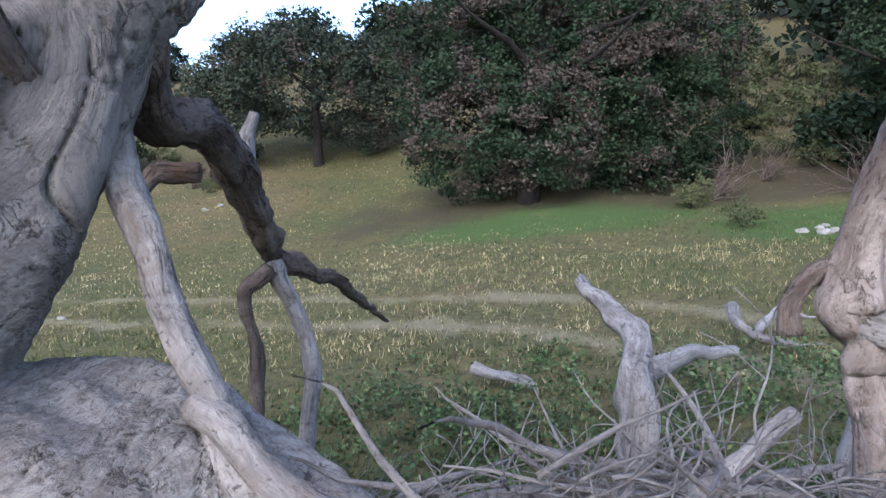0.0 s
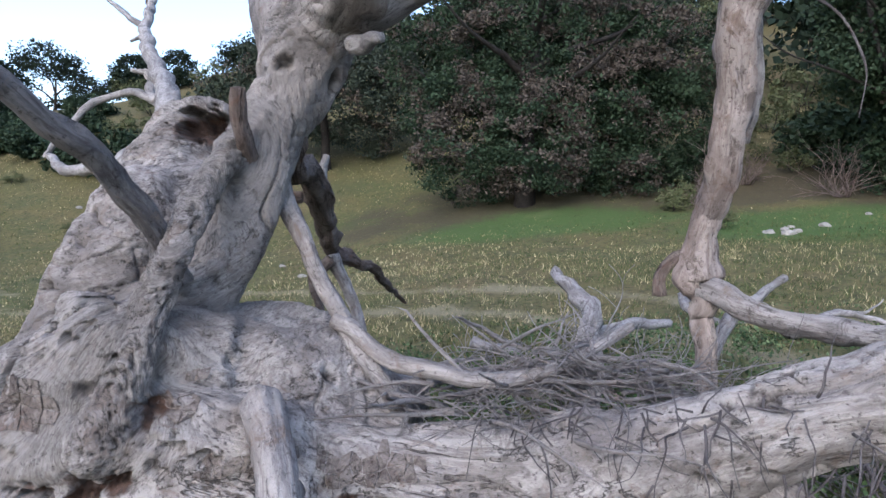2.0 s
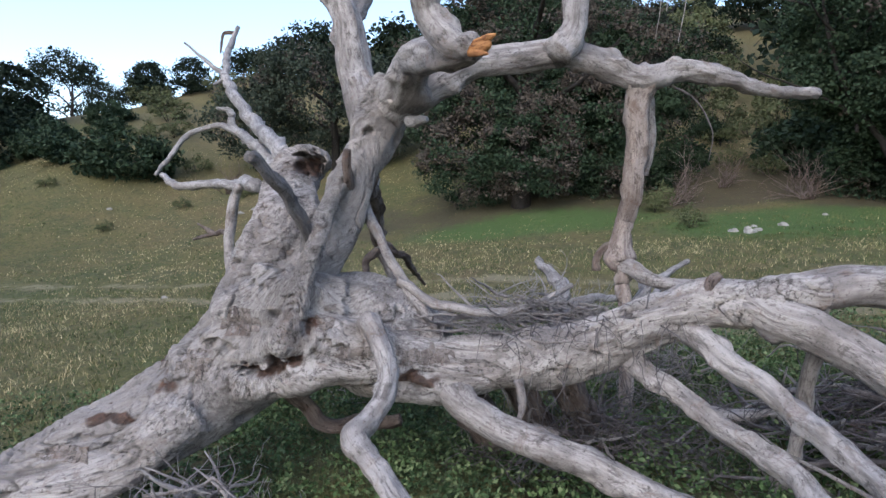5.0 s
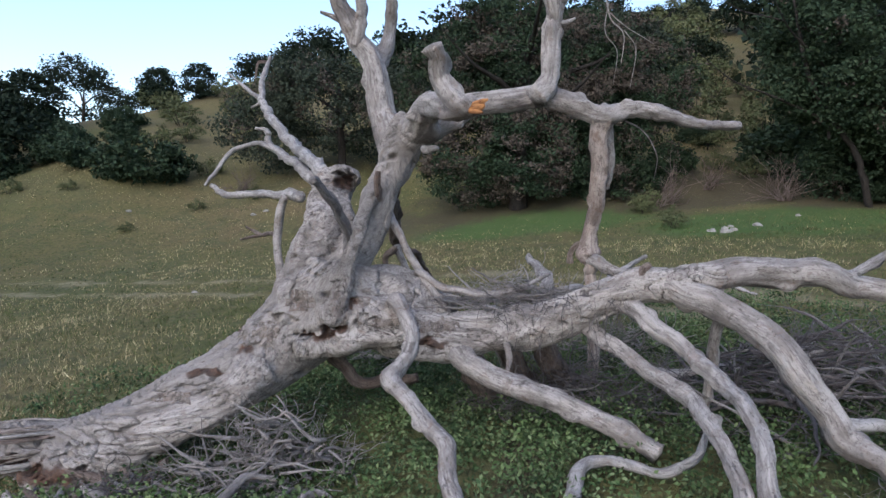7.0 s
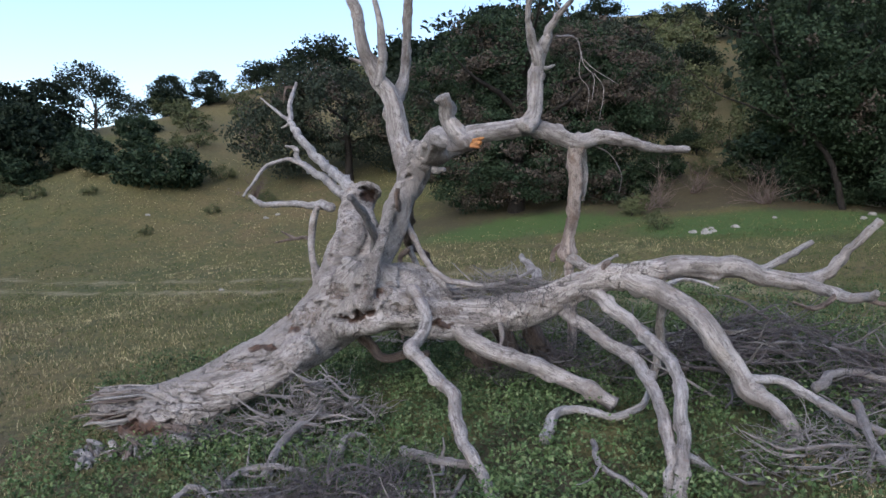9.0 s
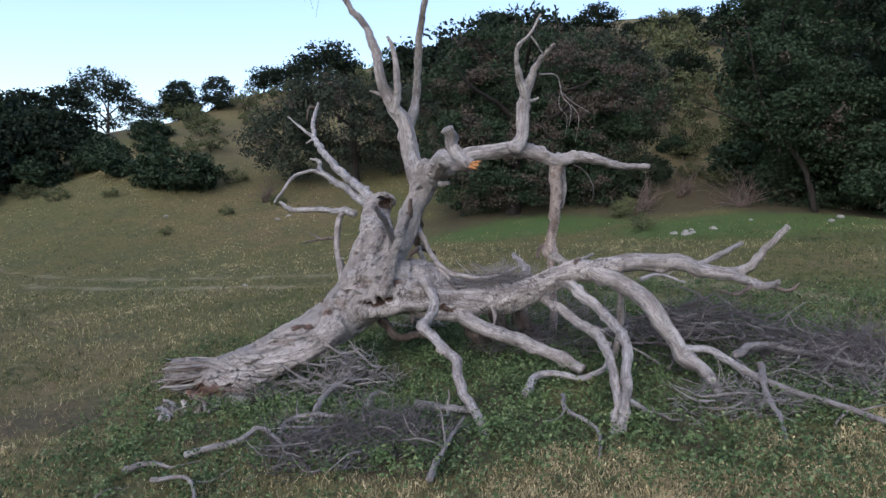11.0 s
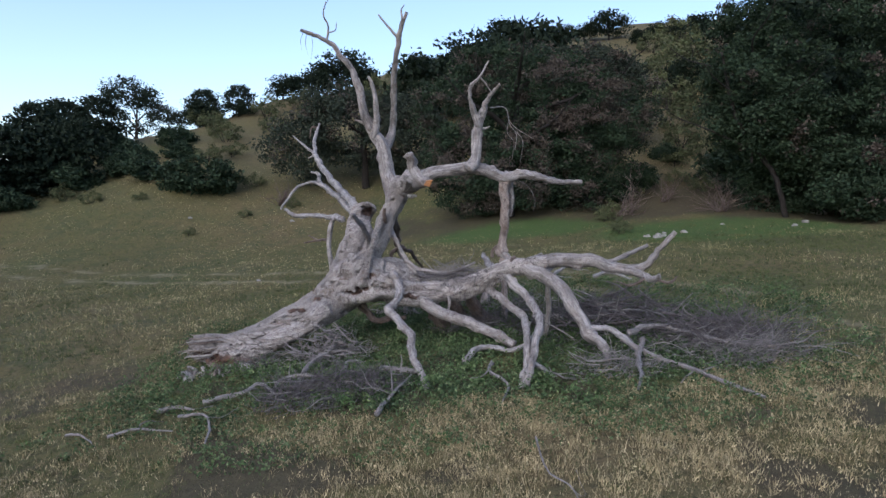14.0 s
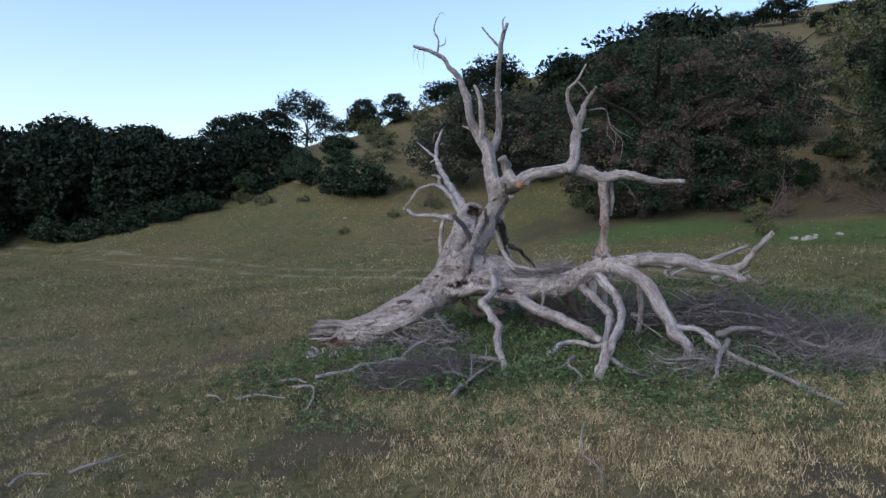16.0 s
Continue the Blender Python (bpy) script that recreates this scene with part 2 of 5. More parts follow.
def tube(pts, sides=14, step=0.04, rough=0.12, seed=0, knobs=0.0, grain_len=0.16, blunt=True):
    """A gnarled limb: verts, faces and grain coordinates. rough: the relief as a share of the radius."""
    c = spline(pts, step)
    c[:, 3] = np.maximum(c[:, 3], 0.002)
    n = len(c)
    if rough and n > 6:
        along = np.concatenate([[0], np.cumsum(np.linalg.norm(np.diff(c[:, :3], axis=0), axis=1))])
        fade = np.minimum(1, np.minimum(np.arange(n), np.arange(n)[::-1]) / 5)
        q = along / (4.2 * c[:, 3] + 0.1)
        for k in range(3):
            c[:, k] += (vnoise(q, seed * 2.1 + 31 * k, 0.5) * 0.52 + vnoise(q * 2.6, seed * 1.3 + 17 * k, 4.5) * 0.12) * c[:, 3] * fade
        c[:, 3] *= 1 + 0.14 * vnoise(q * 1.7, 5 + seed * 3.1, 0.8) + 0.05 * vnoise(q * 4.1, 9 + seed * 1.1, 2.8)
    tan = np.gradient(c[:, :3], axis=0)
    tan /= np.linalg.norm(tan, axis=1)[:, None] + 1e-9
    u = np.cross(tan[0], (0.31, 0.52, 0.79))
    u /= np.linalg.norm(u)
    s = np.concatenate([[0], np.cumsum(np.linalg.norm(np.diff(c[:, :3], axis=0), axis=1))])
    ang = np.linspace(0, 2 * np.pi, sides, endpoint=False)
    ca, sa = np.cos(ang), np.sin(ang)
    U = np.empty((n, 3))
    for i in range(n):
        u = u - tan[i] * (u @ tan[i])
        u /= np.linalg.norm(u)
        U[i] = u
    W = np.cross(tan, U)
    K = np.ones((n, sides))
    if rough:
        f = (0.14 / np.maximum(c[:, 3], 0.03))[:, None]
        d = s[:, None]
        turn = ang[None] + d * (0.5 + 0.4 * math.sin(seed * 5))
        x, y = np.cos(turn), np.sin(turn)
        z = d * f + seed
        K += rough * (1.4 * vnoise(x * 1.3 + seed * 7.1, y * 1.3, z) + 0.8 * vnoise(x * 3.5 + seed * 3, y * 3.5, z * 1.6) + 0.7 * vnoise(x * 4 + seed, y * 4, d * 1.2))
        if sides >= 14:
            K -= rough * 1.1 * crease(vnoise(x * 2.4 + seed * 1.9, y * 2.4, z * 0.45), 0.1)
            K -= rough * 0.5 * crease(vnoise(x * 5 + seed * 0.7, y * 5, z * 0.7), 0.16)
        if knobs:
            K += knobs * np.clip(vnoise(x * 1.6 + seed * 3.3, y * 1.6, d * 4.2 + seed) - 0.42, 0, 1) * 3.0
    V = c[:, None, :3] + (U[:, None] * ca[None, :, None] + W[:, None] * sa[None, :, None]) * (c[:, 3, None] * K)[:, :, None]
    V = list(V.reshape(-1, 3))
    G = np.empty((n, sides, 3))
    G[:, :, 0], G[:, :, 1], G[:, :, 2] = ca * c[:, 3, None] + seed * 1.7, sa * c[:, 3, None], (s * grain_len)[:, None]
    G = list(G.reshape(-1, 3))
    F = []
    for i in range(n - 1):
        for j in range(sides):
            k = (j + 1) % sides
            F.append((i * sides + j, i * sides + k, (i + 1) * sides + k, (i + 1) * sides + j))
    for end, rev in ((0, True), (n - 1, False)):
        V.append(c[end, :3] + tan[end] * c[end, 3] * (0.25 if blunt else 0.0) * (-1 if rev else 1))
        G.append((seed * 1.7, 0, s[end] * grain_len))
        ci = len(V) - 1
        for j in range(sides):
            k = (j + 1) % sides
            F.append((end * sides + k, end * sides + j, ci) if rev else (end * sides + j, end * sides + k, ci))
    return np.array(V), F, np.array(G)


def joined(pieces):
    V, F, G, o = [], [], [], 0
    for v, f, gr in pieces:
        V.append(v), G.append(gr)
        F.extend(tuple(i + o for i in q) for q in f)
        o += len(v)
    return np.vstack(V), F, np.vstack(G)


def thing(name, at, label, category, group="", kind=""):
    ob = new(name)
    ob.location = at
    ob.empty_display_size = 0.2
    bpy.context.view_layer.update()
    ob.matrix_world = Matrix.Translation(at)
    return tagged(ob, label, category, group, kind)


# ---- ground ----
RIDGE_X = (-90, -45, -28, -18, -8, 0, 15, 30, 60, 120)
RIDGE_H = (0.5, 2.0, 9.0, 19.0, 30.0, 37.0, 43.0, 48.0, 54.0, 58.0)
TRACK = ((30.0, -9.0), (14.0, -4.0), (7.3, 2.0), (1.6, 8.6), (-4.0, 11.2), (-9.0, 13.3), (-18.0, 16.4), (-34.0, 20.0), (-60.0, 24.0))


def ground_z(x, y):
    x, y = np.asarray(x, dtype=float), np.asarray(y, dtype=float)
    xs = 15 * np.tanh(x / 15)
    ys = np.where(y < 0, 14 * np.tanh(y / 14), 24 * np.tanh(y / 24) * 1.05)
    z = np.where(x < 0, 0.125, 0.097) * xs + 0.075 * ys
    s = y - 21 + 1.2 * np.sin(x * 0.21) + 0.5 * np.sin(x * 0.6)
    lin = 0.43 * 2.5 * np.logaddexp(0, s / 2.5)
    r = np.interp(x, RIDGE_X, RIDGE_H)
    z = z + lin * r / (lin ** 3 + r ** 3) ** (1 / 3)
    z = z + 0.5 * np.sin(x * 0.33 + 1) * np.sin(y * 0.27) * np.clip((y - 22) / 15, 0, 1)
    z = z + 0.03 * np.sin(x * 1.7 + 0.6 * y) * np.sin(y * 1.3) + 0.015 * np.sin(x * 4.1 + 1) * np.sin(y * 3.7 - x)
    return z


def track_dist(x, y):
    d = np.full(np.shape(x), 1e9)
    for (ax, ay), (bx, by) in zip(TRACK, TRACK[1:]):
        t = np.clip(((x - ax) * (bx - ax) + (y - ay) * (by - ay)) / ((bx - ax) ** 2 + (by - ay) ** 2), 0, 1)
        d = np.minimum(d, np.hypot(x - ax - t * (bx - ax), y - ay - t * (by - ay)))
    return d


def soil_mask(x, y):
    """1 on the worn wheel ruts of the track."""
    d = track_dist(x, y)
    return np.clip(1 - np.abs(d - 0.8) / 0.5, 0, 1)


def field(x, y, scale, seed):
    """Smooth noise over the ground, about -1 to 1."""
    x, y = x / scale, y / scale
    z = 0
    for k in range(4):
        a = seed * 1.7 + k * 2.4
        f = 1.0 + 0.63 * k
        z = z + np.sin(f * (x * math.cos(a) + y * math.sin(a)) * 2.1 + a * 3 + 1.3 * np.sin(f * (y * math.cos(a) - x * math.sin(a)) * 1.3 + a)) / (1 + 0.35 * k)
    return z / 2.2


def bare_field(x, y):
    return field(x, y, 1.9, 9) + 0.4 * field(x, y, 0.6, 4)


def oak_shade(x, y):
    """1 under the oaks at the foot of the hill, where their shade is painted on the ground."""
    d = np.minimum(np.hypot((x - 9.5) / 5.5, (y - 20.8) / 3.2), np.hypot((x - 2.5) / 5.5, (y - 20.8) / 3.0))
    d = np.minimum(d, np.hypot((x - 16.5) / 5.0, (y - 18.2) / 2.8))
    return 0.85 * np.clip(1.7 - d * 1.1 + 0.4 * field(x, y, 1.5, 7), 0, 1)


def build_ground():
    n = 330
    u = np.linspace(-1, 1, n)
    ax = 3.2 * np.sinh(u * 6.0)
    ay = 6.0 + 3.2 * np.sinh(u * 6.0)
    X, Y = np.meshgrid(ax, ay)
    Z = ground_z(X, Y)
    V = np.stack([X.ravel(), Y.ravel(), Z.ravel()], 1)
    i = np.arange(n * n).reshape(n, n)
    F = np.stack([i[:-1, :-1].ravel(), i[:-1, 1:].ravel(), i[1:, 1:].ravel(), i[1:, :-1].ravel()], 1)
    ob = mesh_ob("ground", V, F, GROUND)
    a = ob.data.attributes.new("soil", "FLOAT", "POINT")
    a.data.foreach_set("value", soil_mask(X.ravel(), Y.ravel()).astype(np.float32))
    x, y = X.ravel(), Y.ravel()
    near = np.clip(1.5 - np.hypot((x + 1) / 9, (y + 2) / 5), 0, 1)
    # patchy bare soil near the dead tree, joined with painted shade below the oaks
    a = ob.data.attributes.new("bare", "FLOAT", "POINT")
    a.data.foreach_set("value", np.maximum(near * np.clip(bare_field(x, y) * 1.6 + 0.1, 0, 1), oak_shade(x, y)).astype(np.float32))
    lush = np.maximum(np.clip(1.6 - np.hypot((x - 10.5) / 4.4, (y - 14.6) / 2.6), 0, 1), 0.8 * np.clip(1.5 - np.hypot((x - 3) / 4.5, (y - 17.5) / 2.2), 0, 1))
    a = ob.data.attributes.new("lush", "FLOAT", "POINT")
    a.data.foreach_set("value", lush.astype(np.float32))
    tagged(ob, "sloping pasture of dry and green grass with wheel ruts", "ground", kind="structure")


build_ground()


# ---- the dead oak ----
BODY = {
    "log": [(-4.5, 1.6, -0.02, 0.19), (-4.25, 1.6, -0.03, 0.26), (-3.6, 1.64, 0.08, 0.30), (-2.9, 1.72, 0.34, 0.32),
            (-2.25, 1.85, 0.70, 0.35), (-1.78, 2.0, 1.02, 0.40), (-1.35, 2.1, 1.3, 0.44)],
    "stem": [(-1.7, 2.2, 0.95, 0.38), (-1.56, 2.3, 1.4, 0.38), (-1.48, 2.45, 1.85, 0.31), (-1.5, 2.75, 2.3, 0.25), (-1.53, 3.1, 2.6, 0.23)],
    "leader": [(-1.35, 2.05, 1.15, 0.32), (-1.27, 2.1, 1.65, 0.25), (-1.14, 2.2, 1.94, 0.205), (-0.93, 2.3, 2.37, 0.195), (-0.78, 2.38, 2.65, 0.19), (-0.67, 2.45, 3.0, 0.23), (-0.55, 2.42, 3.2, 0.18)],
    "spine": [(-1.5, 2.0, 1.22, 0.40), (-0.95, 1.97, 1.16, 0.31), (-0.5, 1.86, 1.1, 0.26), (-0.06, 1.8, 1.06, 0.225), (0.46, 1.72, 1.11, 0.205), (0.91, 1.5, 1.28, 0.185),
              (1.29, 1.25, 1.49, 0.172), (1.5, 1.12, 1.6, 0.155), (1.75, 1.0, 1.67, 0.145), (2.1, 0.93, 1.71, 0.135)],
    "saddle": [(-1.5, 2.3, 1.3, 0.1), (-1.3, 2.33, 1.34, 0.2), (-1.05, 2.35, 1.35, 0.28), (-0.6, 2.3, 1.28, 0.26), (-0.2, 2.15, 1.16, 0.22)],
    "buttress": [(-0.95, 2.2, 2.45, 0.07), (-1.03, 1.98, 2.22, 0.07), (-1.08, 1.82, 2.0, 0.07), (-1.15, 1.68, 1.74, 0.07), (-1.21, 1.57, 1.5, 0.078), (-1.26, 1.51, 1.3, 0.1), (-1.29, 1.53, 1.2, 0.1)],
    "apron": [(-2.1, 1.8, 0.95, 0.24), (-1.6, 1.78, 1.1, 0.26), (-1.1, 1.78, 1.12, 0.25), (-0.6, 1.8, 1.12, 0.23)],
    "skirt": [(-1.75, 1.9, 1.3, 0.26), (-1.3, 1.92, 1.45, 0.28), (-0.95, 2.0, 1.4, 0.26)],
    "rib": [(-1.95, 1.75, 1.1, 0.13), (-1.6, 1.72, 1.3, 0.14), (-1.45, 1.85, 1.75, 0.13)],
    "brow": [(-1.6, 1.62, 0.93, 0.14), (-1.05, 1.6, 1.04, 0.125), (-0.5, 1.62, 1.06, 0.11)],
    "slab": [(-4.1, 1.38, -0.24, 0.12), (-3.7, 1.34, -0.16, 0.19), (-3.2, 1.38, 0.0, 0.2), (-2.5, 1.5, 0.36, 0.2), (-1.9, 1.62, 0.76, 0.19)],
    "toe": [(-1.2, 1.6, 1.4, 0.07), (-1.33, 1.55, 1.28, 0.08), (-1.4, 1.6, 1.2, 0.07)],
    "fan": [(-2.05, 2.0, 0.88, 0.28), (-1.78, 2.05, 1.28, 0.27), (-1.65, 2.2, 1.7, 0.26), (-1.58, 2.38, 2.0, 0.22), (-1.5, 2.6, 2.25, 0.13), (-1.48, 2.7, 2.35, 0.06)],
    "dome": [(-1.45, 2.15, 1.2, 0.12), (-1.25, 2.17, 1.24, 0.24), (-0.95, 2.2, 1.25, 0.34), (-0.55, 2.25, 1.22, 0.33), (-0.2, 2.2, 1.1, 0.28)],
    "collar": [(-1.66, 2.85, 2.4, 0.1), (-1.6, 2.95, 2.5, 0.2), (-1.4, 3.05, 2.62, 0.17), (-1.3, 3.0, 2.55, 0.12)],
}
# centre, radii and depth of the hollows; centre, radii of the rotten red-brown stains
HOLLOWS = [((-1.23, 1.55, 1.54), (0.08, 0.3, 0.018), 0.05), ((-0.6, 1.6, 1.37), (0.2, 0.3, 0.02), 0.05), ((-1.66, 1.7, 1.5), (0.03, 0.3, 0.12), 0.05), ((-1.75, 1.6, 1.22), (0.16, 0.3, 0.02), 0.05),
           ((-1.42, 1.5, 1.07), (0.2, 0.4, 0.055), 0.13), ((-1.2, 1.5, 1.14), (0.1, 0.4, 0.04), 0.1), ((-1.08, 1.6, 1.36), (0.05, 0.2, 0.1), 0.07),
           ((-0.9, 1.6, 1.24), (0.12, 0.4, 0.035), 0.07), ((-1.38, 2.85, 2.58), (0.14, 0.25, 0.13), 0.2), ((-1.54, 1.8, 1.66), (0.045, 0.3, 0.06), 0.07), ((-1.4, 1.8, 1.69), (0.04, 0.3, 0.06), 0.06),
           ((-1.91, 1.7, 1.18), (0.14, 0.4, 0.05), 0.05), ((-2.05, 1.6, 0.96), (0.16, 0.4, 0.09), 0.035), ((-2.6, 1.35, 0.55), (0.3, 0.3, 0.03), 0.05),
           ((-3.2, 1.3, 0.2), (0.25, 0.3, 0.025), 0.05), ((-0.45, 1.45, 0.95), (0.2, 0.3, 0.04), 0.06), ((-4.2, 1.3, -0.1), (0.3, 0.3, 0.05), 0.08), ((-3.95, 1.2, -0.14), (0.24, 0.3, 0.06), 0.1), ((-3.5, 1.3, 0.02), (0.3, 0.3, 0.03), 0.07)]
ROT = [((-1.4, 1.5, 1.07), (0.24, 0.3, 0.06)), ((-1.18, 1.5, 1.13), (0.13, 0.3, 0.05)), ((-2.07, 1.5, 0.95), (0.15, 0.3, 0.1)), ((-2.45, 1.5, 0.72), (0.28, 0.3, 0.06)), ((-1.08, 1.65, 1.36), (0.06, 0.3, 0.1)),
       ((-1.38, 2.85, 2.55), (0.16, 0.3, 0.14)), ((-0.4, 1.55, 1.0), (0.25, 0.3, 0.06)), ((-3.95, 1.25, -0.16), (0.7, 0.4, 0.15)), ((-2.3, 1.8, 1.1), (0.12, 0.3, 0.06))]

